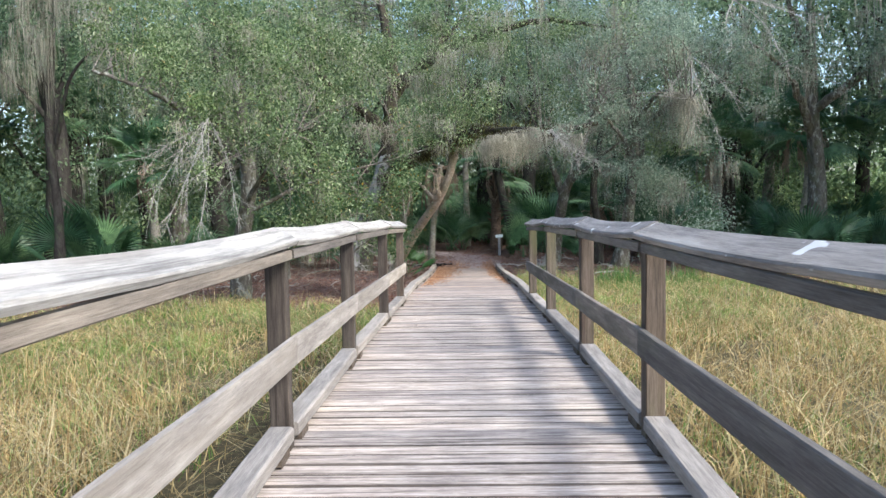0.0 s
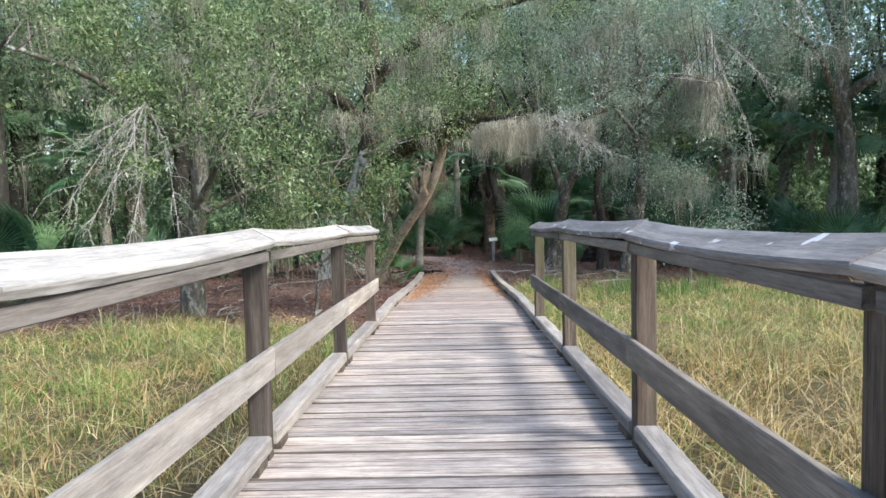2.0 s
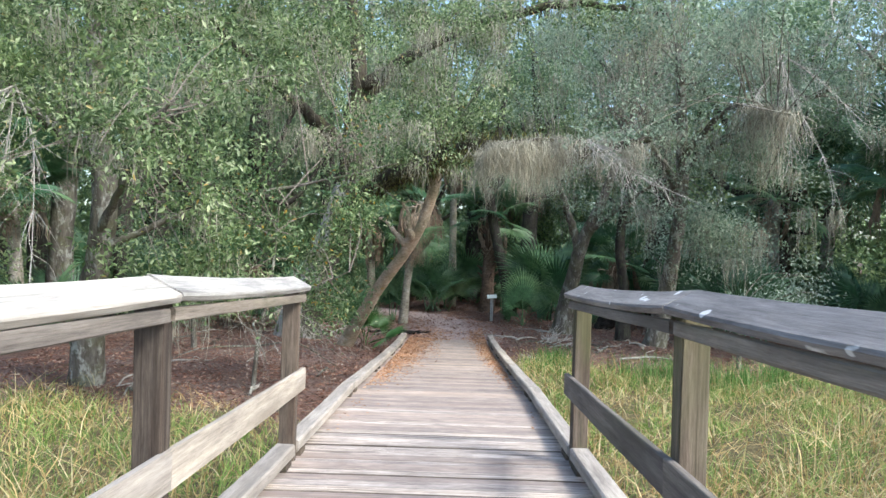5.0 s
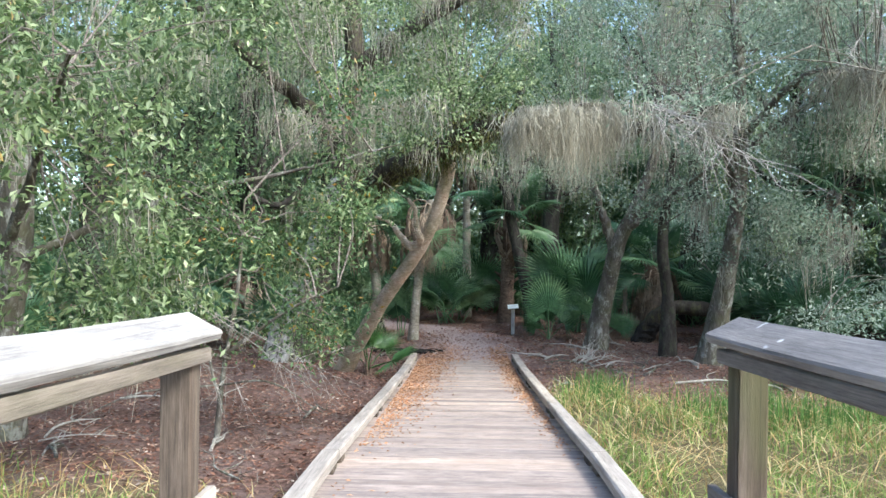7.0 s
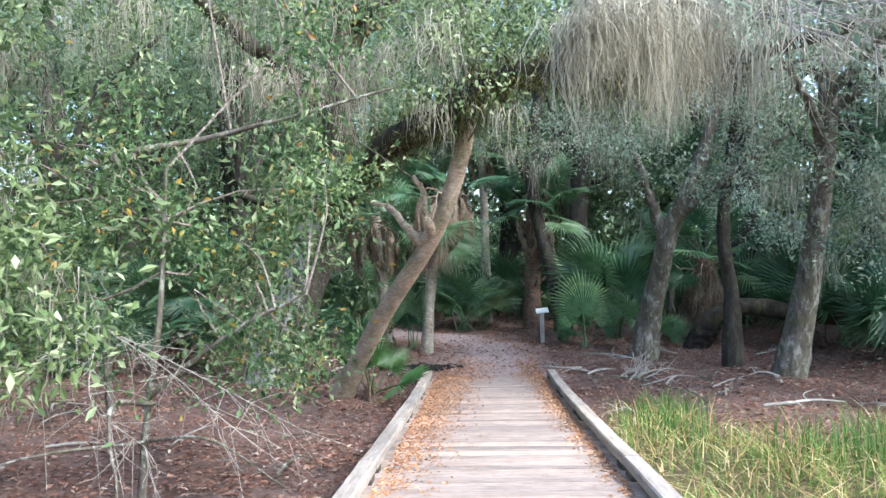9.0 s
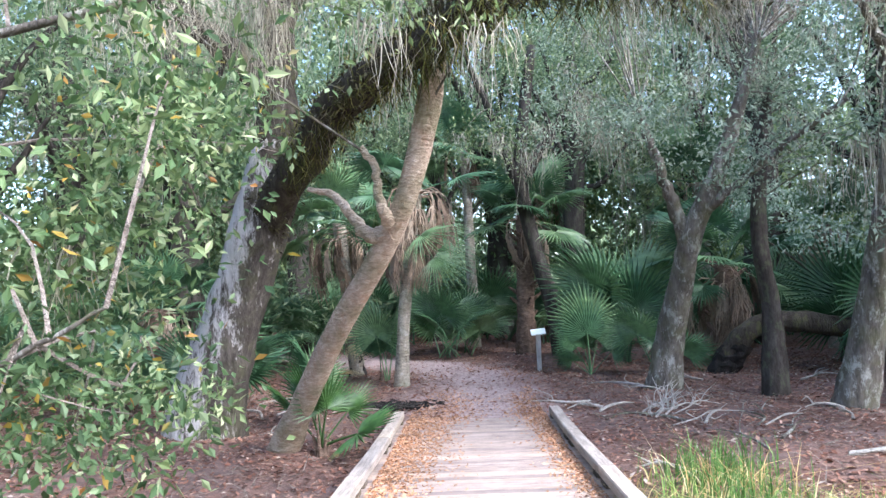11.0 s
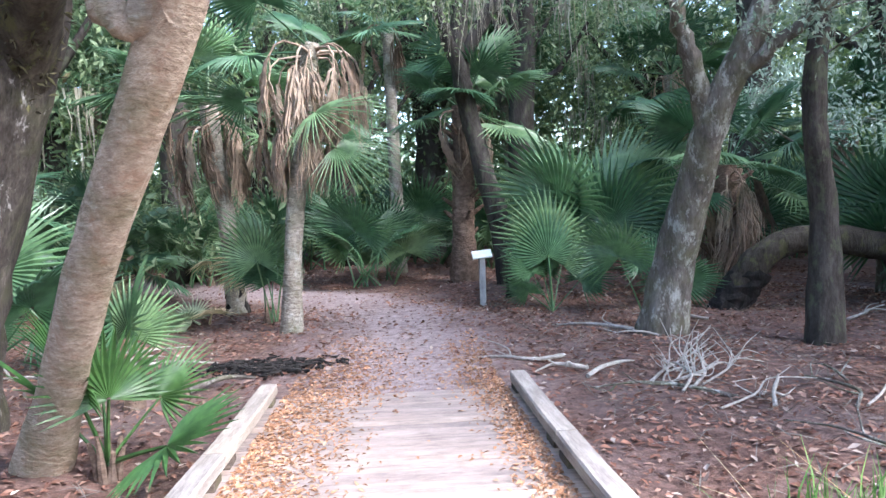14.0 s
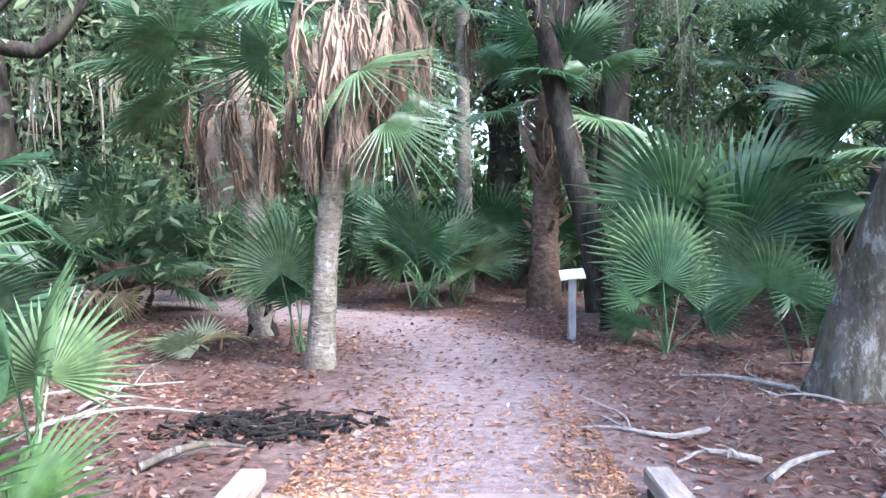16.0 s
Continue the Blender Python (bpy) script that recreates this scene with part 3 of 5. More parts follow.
# ---- palms ----
def frond_mesh(name, mat, petiole, radius, n=34, sweep=115, droop=0.25, fold=0.35, split=0.45, curl=0.0, seed=0):
    """A fan leaf: the stalk runs along +y from the origin, then the folded fan."""
    r = random.Random(seed)
    g = Geo()
    ts = np.linspace(0, 1, 6)
    stalk = np.stack([np.zeros(6), ts * petiole, -0.06 * petiole * ts ** 2], 1)
    tube(g, stalk, [0.016, 0.008], 4, 0, False)
    hub = stalk[-1]
    step = 2 * sweep / n

    def reach(a):
        return radius * (1 - 0.28 * abs(a / radians(sweep)) ** 2)

    def point(a, f, R, dr, up=0.0):
        z = -dr * R * f * f * (1 + 0.4 * abs(math.sin(a))) + 0.10 * R * f * abs(math.sin(a)) + up
        return hub + np.array([math.sin(a) * R * f, math.cos(a) * R * f, z])

    for k in range(n):
        a0, a1 = radians(-sweep + step * k), radians(-sweep + step * (k + 1))
        am, half = (a0 + a1) / 2, (a1 - a0) / 2
        tip, dr, bend = r.uniform(0.86, 1.08), droop * r.uniform(0.8, 1.35), r.uniform(-curl, curl)
        rows = []
        for f in (0.03, split * 0.55, split):
            w = reach(am) * f * half
            rows.append((point(a0, f, reach(a0), droop), point(am, f, reach(am), droop, w * fold), point(a1, f, reach(a1), droop)))
        for f in (0.74, 1.0):
            R = reach(am) * (1 + (tip - 1) * (f - split) / (1 - split))
            h = half * split / f * (1 - (f - split) / (1 - split)) ** 0.8 + 0.0015
            ac, d = am + bend * (f - split), droop + (dr - droop) * (f - split) / (1 - split)
            rows.append((point(ac - h, f, R, d), point(ac, f, R, d, R * f * h * fold), point(ac + h, f, R, d)))
        g.add(np.array(rows).reshape(-1, 3), [(3 * i + c, 3 * i + c + 1, 3 * i + c + 4, 3 * i + c + 3) for i in range(4) for c in (0, 1)])
    V, Q = g.arrays()
    _, first, back = np.unique(np.round(V, 5), axis=0, return_index=True, return_inverse=True)
    return mesh_np(name, V[first], back.reshape(-1)[Q], mat)


FAN = [frond_mesh("fan_frond", palm_leaf, 0.75, 0.72, 34, 120, 0.16, 1.0, 0.52, 0.05, seed=1), frond_mesh("fan_frond", palm_leaf, 0.9, 0.78, 36, 128, 0.28, 1.0, 0.5, 0.06, seed=2)]
OPEN_FAN = frond_mesh("open_frond", palm_leaf, 0.55, 0.85, 30, 95, 0.3, 0.8, 0.26, 0.06, seed=11)
YOUNG = [frond_mesh("young_frond", young_palm_leaf, 0.5, 0.5, 24, 112, 0.05, 1.0, 0.46, 0.04, seed=3), frond_mesh("young_frond", young_palm_leaf, 0.6, 0.55, 26, 118, 0.14, 1.0, 0.44, 0.04, seed=4)]


def dead_mesh(seed, out=0.3, drop=0.75, n=22):
    """A dry frond that hangs: the stalk arches out and down, the blade's strips fall from it."""
    r = np.random.default_rng(seed)
    g = Geo()
    stalk = smooth_path([(0, 0, 0), (0, out * 0.7, 0.05), (0, out, -0.2), (0, out * 1.02, -0.42)], 8)
    tube(g, stalk, [0.015, 0.01, 0.006], 5, 0, False)
    for k in range(n):
        s = stalk[int(r.integers(4, 8))]
        a = (k / (n - 1) - 0.5) * 2.2
        L = drop * r.uniform(0.6, 1.15)
        side = np.array([math.cos(a), 0.35 * math.sin(a), 0])
        swing = np.array([math.sin(a) * 0.3, 0.1 * math.cos(a), 0]) * L
        rows, w0 = [], r.uniform(0.012, 0.026)
        kink = r.normal(0, 0.03, (6, 3))
        for f in range(6):
            u = f / 5
            p = s + swing * math.sqrt(u + 0.001) * (1 - 0.35 * u) + np.array([0, 0, 0.06 * math.sin(u * 3.1) - L * u ** 1.25]) + kink[f] * u
            w = w0 * (0.45 + 1.1 * u) if u < 0.5 else w0 * (1.9 - 1.8 * u)
            rows += [p - side * w, p + np.array([0, w * 0.8, 0]), p + side * w]
        g.add(np.array(rows), [(3 * i + c, 3 * i + c + 1, 3 * i + c + 4, 3 * i + c + 3) for i in range(5) for c in (0, 1)])
    return mesh_np("dead_frond", *g.arrays(), dead_palm_leaf)


DEAD = [dead_mesh(5, 0.46, 0.6, 24), dead_mesh(6, 0.34, 0.72, 26), dead_mesh(7, 0.56, 0.5, 22)]
STRAW = [frond_mesh("straw_frond", straw_palm_leaf, 0.3, 0.42, 22, 90, 0.35, 0.6, 0.35, 0.2, seed=8)]


def put_frond(parent, name, me, at, az, el, size=1.0, roll=0.0, label=""):
    """Sets a frond whose stalk leaves `at` towards azimuth az at elevation el."""
    m = Matrix.Translation(at) @ pose(0, 0, 0, 0, 0, az) @ pose(0, 0, 0, el) @ pose(0, 0, 0, 0, roll, 0) @ Matrix.Scale(size, 4)
    return lay(name, me, m, parent, label)


def palm(name, base, lean, height, radius, label, live=14, dead=8, size=1.0, bark=None, foot=None, boots=0, seed=0, group="", el=(-25, 75), low=0.0):
    r = random.Random(seed)
    t = thing(name, base, label, "palm", group)
    g = Geo()
    pts = smooth_path([(0, 0, -0.15), (lean[0] * 0.25, lean[1] * 0.3, height * 0.35), (lean[0] * 0.65, lean[1] * 0.7, height * 0.7), (lean[0], lean[1], height)], max(6, int(height / 0.07)))
    tube(g, pts, [radius * 1.35, radius * 1.08, radius, radius * 0.95, radius * 1.05], 12, 0.14)
    part_np("trunk", *g.arrays(), bark or palm_bark, t, smooth=True)
    if boots:
        for k in range(boots):
            f = r.uniform(0.25, 1.0)
            a = k * 2.4
            c = pts[int(f * (len(pts) - 1))]
            bg = Geo()
            o = np.array([math.cos(a), math.sin(a), 0])
            tube(bg, [c + o * radius * 0.8, c + o * (radius * 1.25) + (0, 0, 0.07), c + o * (radius * 1.9) + (0, 0, 0.17)], [0.05, 0.04, 0.025], 6, 0.2)
            part_np("boot", *bg.arrays(), boot_bark, t)
    if foot:
        fg = Geo()
        tube(fg, pts[: max(3, int(len(pts) * foot))] , [radius * 1.5, radius * 1.22, radius * 1.12], 12, 0.25)
        part_np("burnt_foot", *fg.arrays(), burnt_bark, t, "charred black base")
    crown = Vector(pts[-1])
    for k in range(live):
        f = k / max(1, live - 1)
        put_frond(t, "frond", FAN[k % 2], crown + Vector((0, 0, -0.1 * r.random())), k * 137.5 + r.uniform(-15, 15), el[1] + (el[0] - el[1]) * f + r.uniform(-8, 8), size * r.uniform(0.8, 1.1), r.uniform(-25, 25))
    for k in range(dead):
        f = (pts[-1] - pts[-2]) * (low * r.random() / max(0.01, np.linalg.norm(pts[-1] - pts[-2])))
        put_frond(t, "dead_frond", DEAD[k % 3], crown - Vector(f) + Vector((0, 0, -0.05)), k * 137.5 + 40 + r.uniform(-25, 25), r.uniform(-25, 12), size * r.uniform(0.8, 1.2), r.uniform(-12, 12), "dry brown drooping frond")
    return t


def fan_clump(name, base, label, n=6, size=1.0, young=False, seed=0, el=(35, 85), spread=0.12, group="palmetto clumps"):
    r = random.Random(seed)
    t = thing(name, base, label, "palmetto", group)
    g = Geo()
    tube(g, [(0, 0, -0.1), (0.01, 0, 0.05), (0, 0.02, 0.16)], [0.09, 0.075, 0.04], 8, 0.3)
    part_np("stem", *g.arrays(), boot_bark, t)
    for k in range(n):
        me = (YOUNG if young else FAN)[k % 2]
        put_frond(t, "frond", me, Vector((r.uniform(-spread, spread), r.uniform(-spread, spread), 0.02)), k * 137.5 + r.uniform(-20, 20), r.uniform(*el), size * r.uniform(0.75, 1.15), r.uniform(-30, 30))
    return t


def on_ground(x, y, dz=0.0):
    return Vector((x, y, float(ground_z(x, y)) + dz))


# the palms at the bend of the trail
curved = palm("cabbage_palm", on_ground(-0.38, 27.1), (0.4, -0.15), 3.3, 0.1, "curved cabbage palm with a thick skirt of dry brown fronds", live=4, dead=16, size=1.0, seed=2, el=(5, 45), low=0.15)
palm("cabbage_palm", on_ground(-1.33, 29.1), (-0.27, 0.1), 3.0, 0.12, "cabbage palm with charred black base and hanging dead fronds", live=16, dead=12, size=1.1, foot=0.17, seed=3, low=0.35)
palm("cabbage_palm", on_ground(-3.65, 30.7), (0.05, 0.1), 0.75, 0.19, "short young cabbage palm with a rough booted trunk", live=14, dead=4, size=1.0, bark=boot_bark, boots=14, seed=4, el=(-10, 80))
palm("cabbage_palm", on_ground(2.25, 32.0), (0.1, 0.1), 3.2, 0.2, "cabbage palm with a shaggy booted trunk", live=14, dead=6, size=1.2, bark=boot_bark, boots=26, seed=5)
palm("cabbage_palm", on_ground(1.15, 34.5), (-0.05, 0.0), 5.2, 0.13, "slender pale cabbage palm behind the trail bend", live=14, dead=4, size=1.1, seed=6)
palm("cabbage_palm", on_ground(-4.8, 27.5), (0.2, 0.3), 1.5, 0.2, "cabbage palm with dry hanging fronds in the shade", live=12, dead=10, size=1.1, bark=boot_bark, boots=12, seed=7)
palm("cabbage_palm", on_ground(5.7, 28.9), (0.1, 0), 1.9, 0.2, "shaggy cabbage palm behind a fallen limb", live=16, dead=16, size=1.1, bark=boot_bark, boots=18, seed=8, low=0.4)
for az, e, z in ((-80, -2, 2.4), (-115, -18, 2.3), (-60, 14, 2.6), (-150, 0, 2.5), (90, 20, 2.5)):
    put_frond(curved, "frond", OPEN_FAN, Vector((0.15, -0.12, z)), az, e, 1.0, 35)
for k in range(11):
    put_frond(curved, "dead_frond", DEAD[k % 3], Vector((0.2, -0.1, 2.42 + 0.02 * (k % 4))), 33 * k, -8 + 5 * (k % 3), 0.85, 0, "dry brown drooping frond")
straw = thing("dead_palm_frond", on_ground(-1.33, 28.75, 0.8), "straw-coloured dead fan frond hanging on a charred palm", "palm frond")
for k in range(5):
    put_frond(straw, "blade", STRAW[0], Vector((0, -0.08, 0.05)), k * 72 + 20, -15 + k * 6, 0.85, k * 17)
for k in range(3):
    put_frond(straw, "blade", STRAW[0], Vector((0.05, -0.1, 0.0)), 150 + k * 40, -55, 0.7, k * 30)
yellow = thing("dead_palm_frond", on_ground(-3.5, 30.35, 0.55), "yellowed fan fronds drooping from a short palm", "palm frond")
for k in range(4):
    put_frond(yellow, "blade", STRAW[0], Vector((0, 0, 0.05)), 130 + k * 35, -30 - k * 8, 0.95, k * 25)
fallen = thing("fallen_frond", on_ground(-1.75, 28.1, 0.03), "pale green fallen fan frond lying on leaf litter", "palm frond")
fading_leaf = leafy("fading_palm_leaf", [(0.0, (0.26, 0.36, 0.2)), (0.5, (0.36, 0.45, 0.28)), (1.0, (0.48, 0.53, 0.36))], 0.35, 0.5, 0.4, ground_scale=6.0, by_object=True)
FADING = frond_mesh("fading_frond", fading_leaf, 0.12, 0.5, 26, 105, 0.12, 1.0, 0.5, 0.06, seed=14)
for k, (az, e, rl) in enumerate(((150, 28, 20), (60, 22, -35), (200, 35, 0))):
    put_frond(fallen, "blade", FADING if k < 2 else STRAW[0], Vector((0.12 * k, -0.05, 0.04)), az, e, 1.0, rl)

# palmettos near the trail
clump = thing("saw_palmetto", on_ground(-1.02, 22.75), "bright green young palmetto beside the leaning trunk", "palmetto", "palmetto clumps")
cg = Geo()
for k in range(7):
    h = 0.2 + 0.05 * (k % 3)
    d = np.array([math.cos(k * 0.9), math.sin(k * 0.9), 0])
    tube(cg, smooth_path([d * 0.05 + (0, 0, -0.08), d * 0.07 + (0, 0, h * 0.5), d * 0.1 + (0, 0, h)], 6), [0.03, 0.022, 0.014], 6, 0.2)
part_np("stem", *cg.arrays(), boot_bark, clump)
for k, (az, e, s, rl) in enumerate([(205, 66, 1.0, 10), (150, 72, 0.95, -15), (232, 22, 1.15, 25), (95, 55, 0.85, 20), (20, 74, 0.9, 0), (-60, 50, 0.8, 15)]):
    put_frond(clump, "frond", YOUNG[k % 2], Vector((0, 0, 0.1)), az, e, s, rl)
big = thing("saw_palmetto", on_ground(3.0, 28.2), "large dark green palmetto with upright fans by the trail", "palmetto", "palmetto clumps")
for k, (az, e, s, rl) in enumerate([(8, 84, 1.0, 0), (-50, 72, 0.75, 20), (70, 66, 0.8, -30), (10, 62, 0.75, 10), (100, 42, 0.6, 30), (-95, 50, 0.65, 40), (0, 80, 1.25, 5)]):
    put_frond(big, "frond", FAN[k % 2], Vector((0, 0, 0)), az, e, s, rl)
fan_clump("saw_palmetto", on_ground(0.6, 32.4), "dense dark palmetto clump at the trail bend", 14, 1.15, False, 23, (30, 85), 0.4)
fan_clump("saw_palmetto", on_ground(4.15, 27.6), "green palmetto fan in the undergrowth", 5, 0.95, False, 24, (30, 75))
tall = fan_clump("saw_palmetto", on_ground(3.9, 29.3), "tall palmetto with high dark fans", 6, 1.8, False, 25, (62, 85))
fan_clump("saw_palmetto", on_ground(-0.75, 27.9), "upright palmetto between two palm trunks", 5, 0.9, False, 26, (65, 88))
fan_clump("saw_palmetto", on_ground(-1.3, 24.2), "tall young palmetto beside the leaning trunk", 3, 0.95, False, 28, (68, 86), 0.05)
fan_clump("saw_palmetto", on_ground(-3.3, 25.8), "dark palmetto behind the big oak", 8, 1.1, False, 27, (35, 85))
MASTERS = [fan_clump("saw_palmetto", on_ground(-2.6, 33.4), "dark palmetto clump in the forest shade", 12, 1.2, False, 30, (25, 85), 0.5),
           fan_clump("saw_palmetto", on_ground(3.4, 34.5), "dark palmetto clump in the forest shade", 12, 1.3, False, 31, (25, 85), 0.5)]
spots = [(-1.0, 35), (1.9, 36.3), (4.8, 33), (6.2, 35), (7.2, 31.5), (-5.2, 32.2), (-6.5, 29.5), (-5.8, 36), (-8, 33), (-3.4, 38), (0.3, 39), (3, 40), (9, 28), (9.5, 33.5), (8, 24.8), (-6.2, 25.2), (-8.5, 27), (-10.5, 24),
         (-12, 21), (-14, 24), (11, 25), (12.5, 22), (14, 26), (15.5, 20), (17, 23), (10.5, 21.5), (-9.5, 20.5), (-13.5, 18.5), (-7.2, 21.8), (7.6, 27.2), (12, 30), (-10, 31)]
for k, (x, y) in enumerate(spots):
    s = 0.8 + 0.5 * rng.random()
    copy_thing(MASTERS[k % 2], Matrix.Translation(on_ground(x, y)) @ pose(0, 0, 0, 0, 0, k * 77) @ Matrix.Scale(s, 4))
tall_palm = palm("cabbage_palm", on_ground(11.5, 24.5), (0.3, 0), 4.2, 0.17, "tall cabbage palm with drooping fronds in shade", live=18, dead=8, size=1.4, seed=40)
for k, (x, y, s) in enumerate([(14.5, 22.5, 1.1), (9.8, 27.5, 0.9), (17.5, 26, 1.2), (-11.8, 17.5, 1.0), (-8.4, 22.8, 0.8), (-13, 26, 1.3), (13, 31, 1.2), (-5.6, 38, 1.1), (4.4, 38, 1.2), (-1.8, 40, 1.0), (7.8, 36, 1.0), (20, 21, 1.2), (-15.5, 21, 1.2), (8.6, 30.5, 0.62)]):
    copy_thing(tall_palm, Matrix.Translation(on_ground(x, y)) @ pose(0, 0, 0, 0, 0, k * 61) @ Matrix.Scale(s, 4))


# ---- broadleaf trees ----
def blob_points(blobs, density, gap=0.0):
    """Cluster centres in ellipsoids (x, y, z, rx, ry, rz), thinned by a noise so that the outline is ragged."""
    out = []
    for x, y, z, rx, ry, rz in blobs:
        n = max(4, int(density * rx * ry * rz * 4.2))
        P = unit(rng.normal(0, 1, (n, 3))) * (rng.random((n, 1)) ** 0.45) * (rx, ry, rz) + (x, y, z)
        keep = [noise.noise(Vector(p) * 1.0) > 0.03 + gap and p[2] > -0.35 for p in P]
        out.append(P[np.array(keep)])
    return np.concatenate(out)


def tree(name, base, label, trunk, limbs, blobs, bark_mat, leaf_mat, density=4.0, per=36, spread=0.2, size=0.075, moss=0.0, moss_len=0.6, twigs=0.16, twig_mat=None, limb_mat=None, gap=0.0, leaf_wide=0.39, group="", moss_w=0.009):
    """trunk, limbs: (points, radii) in world places; blobs: crown ellipsoids in world places."""
    o = np.array(base)
    t = thing(name, base, label, "tree", group)
    g = Geo()
    pts = smooth_path(trunk[0], 26)
    tube(g, pts - o, trunk[1], 16, 0.16)
    part_np("trunk", *g.arrays(), bark_mat, t, smooth=True)
    spine = [pts[8:]]
    for points, radii in limbs:
        lg = Geo()
        lp = smooth_path(points, 22)
        lp[1:-1] += rng.normal(0, radii[0] * 0.12, (20, 3))
        tube(lg, (lp[::3] if group else lp) - o, radii, 6 if group else 10, 0.2)
        part_np("limb", *lg.arrays(), limb_mat or bark_mat, t, smooth=True)
        spine.append(lp[4:])
    if blobs:
        S = np.concatenate(spine)
        C = blob_points(blobs, density * 3.3, gap)
        tg = Geo()
        for c in C[rng.random(len(C)) < twigs]:
            s = S[np.argmin(np.linalg.norm(S - c, axis=1) + rng.random(len(S)) * 0.8)]
            m = (s + c) / 2 + rng.normal(0, 0.12, 3) + (0, 0, 0.12 * np.linalg.norm(c - s))
            tip = c + unit(c - s) * rng.uniform(0, 0.45) + (0, 0, -0.1)
            tube(tg, smooth_path([s, m, c, tip], 7) - o, [0.013, 0.008, 0.005, 0.002], 4, 0, False)
        if tg.n:
            part_np("twig", *tg.arrays(), twig_mat or grey_bark, t, kind="stuff")
        part_np("crown", *shift(leaves(C, per, spread, size, leaf_wide), o), leaf_mat, t, kind="stuff")
        if moss:
            tops = C[rng.random(len(C)) < moss]
            part_np("spanish_moss", *shift(strands(tops, 18 if moss_w > 0.03 else 44, 0.12, moss_len, moss_w), o), moss_mat, t, "grey hanging moss", kind="stuff")
    return t


def shift(arrays, o):
    return arrays[0] - o, arrays[1]


G = -0.99
# the big lichen-spotted oak, whose mossy limb crosses above the trail
LIMB = [(-2.0, 23.62, 0.95), (-1.7, 23.4, 1.6), (-1.3, 22.9, 2.08), (-0.75, 21.7, 2.38), (-0.1, 20.5, 2.56), (0.5, 20.0, 2.78), (1.05, 19.5, 2.93), (1.9, 19.0, 2.78), (2.7, 18.7, 2.75), (3.7, 18.2, 2.95)]
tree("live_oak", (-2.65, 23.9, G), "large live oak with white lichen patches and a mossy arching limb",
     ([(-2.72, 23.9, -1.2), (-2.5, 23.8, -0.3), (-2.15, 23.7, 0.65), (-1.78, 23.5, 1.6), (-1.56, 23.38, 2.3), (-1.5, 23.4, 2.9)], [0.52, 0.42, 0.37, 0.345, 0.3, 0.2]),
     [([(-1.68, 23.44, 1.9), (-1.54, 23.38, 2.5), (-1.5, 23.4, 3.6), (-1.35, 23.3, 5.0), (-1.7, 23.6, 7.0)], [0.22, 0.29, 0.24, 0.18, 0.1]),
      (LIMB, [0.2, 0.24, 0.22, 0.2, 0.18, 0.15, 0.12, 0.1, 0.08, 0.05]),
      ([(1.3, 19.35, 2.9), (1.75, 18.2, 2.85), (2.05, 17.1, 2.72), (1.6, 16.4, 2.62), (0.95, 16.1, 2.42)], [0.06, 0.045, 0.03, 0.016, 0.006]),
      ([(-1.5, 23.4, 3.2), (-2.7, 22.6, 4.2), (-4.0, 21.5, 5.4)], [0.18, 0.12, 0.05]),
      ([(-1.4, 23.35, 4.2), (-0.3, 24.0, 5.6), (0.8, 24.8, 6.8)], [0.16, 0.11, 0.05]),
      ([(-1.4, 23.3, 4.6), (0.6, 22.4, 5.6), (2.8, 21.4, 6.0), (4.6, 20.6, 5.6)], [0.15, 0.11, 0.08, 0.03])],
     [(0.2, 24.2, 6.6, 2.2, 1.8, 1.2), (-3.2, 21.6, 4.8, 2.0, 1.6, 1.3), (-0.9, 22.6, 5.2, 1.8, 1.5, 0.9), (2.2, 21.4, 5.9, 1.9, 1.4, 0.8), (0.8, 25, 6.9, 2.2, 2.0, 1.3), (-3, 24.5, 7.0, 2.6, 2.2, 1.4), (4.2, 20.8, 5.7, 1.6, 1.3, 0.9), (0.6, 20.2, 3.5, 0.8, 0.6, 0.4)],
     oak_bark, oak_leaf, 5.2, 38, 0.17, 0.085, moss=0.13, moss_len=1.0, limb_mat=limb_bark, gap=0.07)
limb_line = smooth_path(LIMB, 110)
FERN = np.array((-0.4, 21.0, 2.5))
shag_mat = leafy("dark_bark_moss", [(0.0, (0.018, 0.015, 0.011)), (0.5, (0.05, 0.045, 0.03)), (0.85, (0.1, 0.095, 0.05)), (1.0, (0.2, 0.18, 0.12))], 0.15, 0.9, 0.05)
fern = thing("limb_fern", FERN, "yellow green fern and hanging moss along a mossy limb", "fern")
part_np("fern_frond", *shift(strands(limb_line[30:90] + (0, -0.02, -0.08), 26, 0.12, 0.34, 0.011, 0.06), FERN), fern_mat, fern, kind="stuff")
part_np("moss_cushion", *shift(leaves(limb_line[8:100] + rng.normal(0, 0.05, (92, 3)), 70, 0.1, 0.07, 0.3, 0.9), FERN), shag_mat, fern, "dark shaggy moss on the bark", kind="stuff")
part_np("hanging_moss", *shift(strands(limb_line[82:110:6] + rng.normal(0, 0.08, (5, 3)), 120, 0.09, 0.6, 0.006, 0.04, 5), FERN), moss_mat, fern, "grey hanging moss", kind="stuff")
part_np("fern_crest", *shift(blades(np.repeat(limb_line[26:90] + (0, 0, 0.08), 14, 0) + rng.normal(0, 0.09, (64 * 14, 3)), 0.2, 0.014, 1.2), FERN), fern_mat, fern, kind="stuff")
part_np("hanging_moss", *shift(strands(limb_line[34:94:3] + (0, 0, -0.05), 14, 0.15, 0.4, 0.006, 0.05, 4), FERN), moss_mat, fern, "grey hanging moss", kind="stuff")
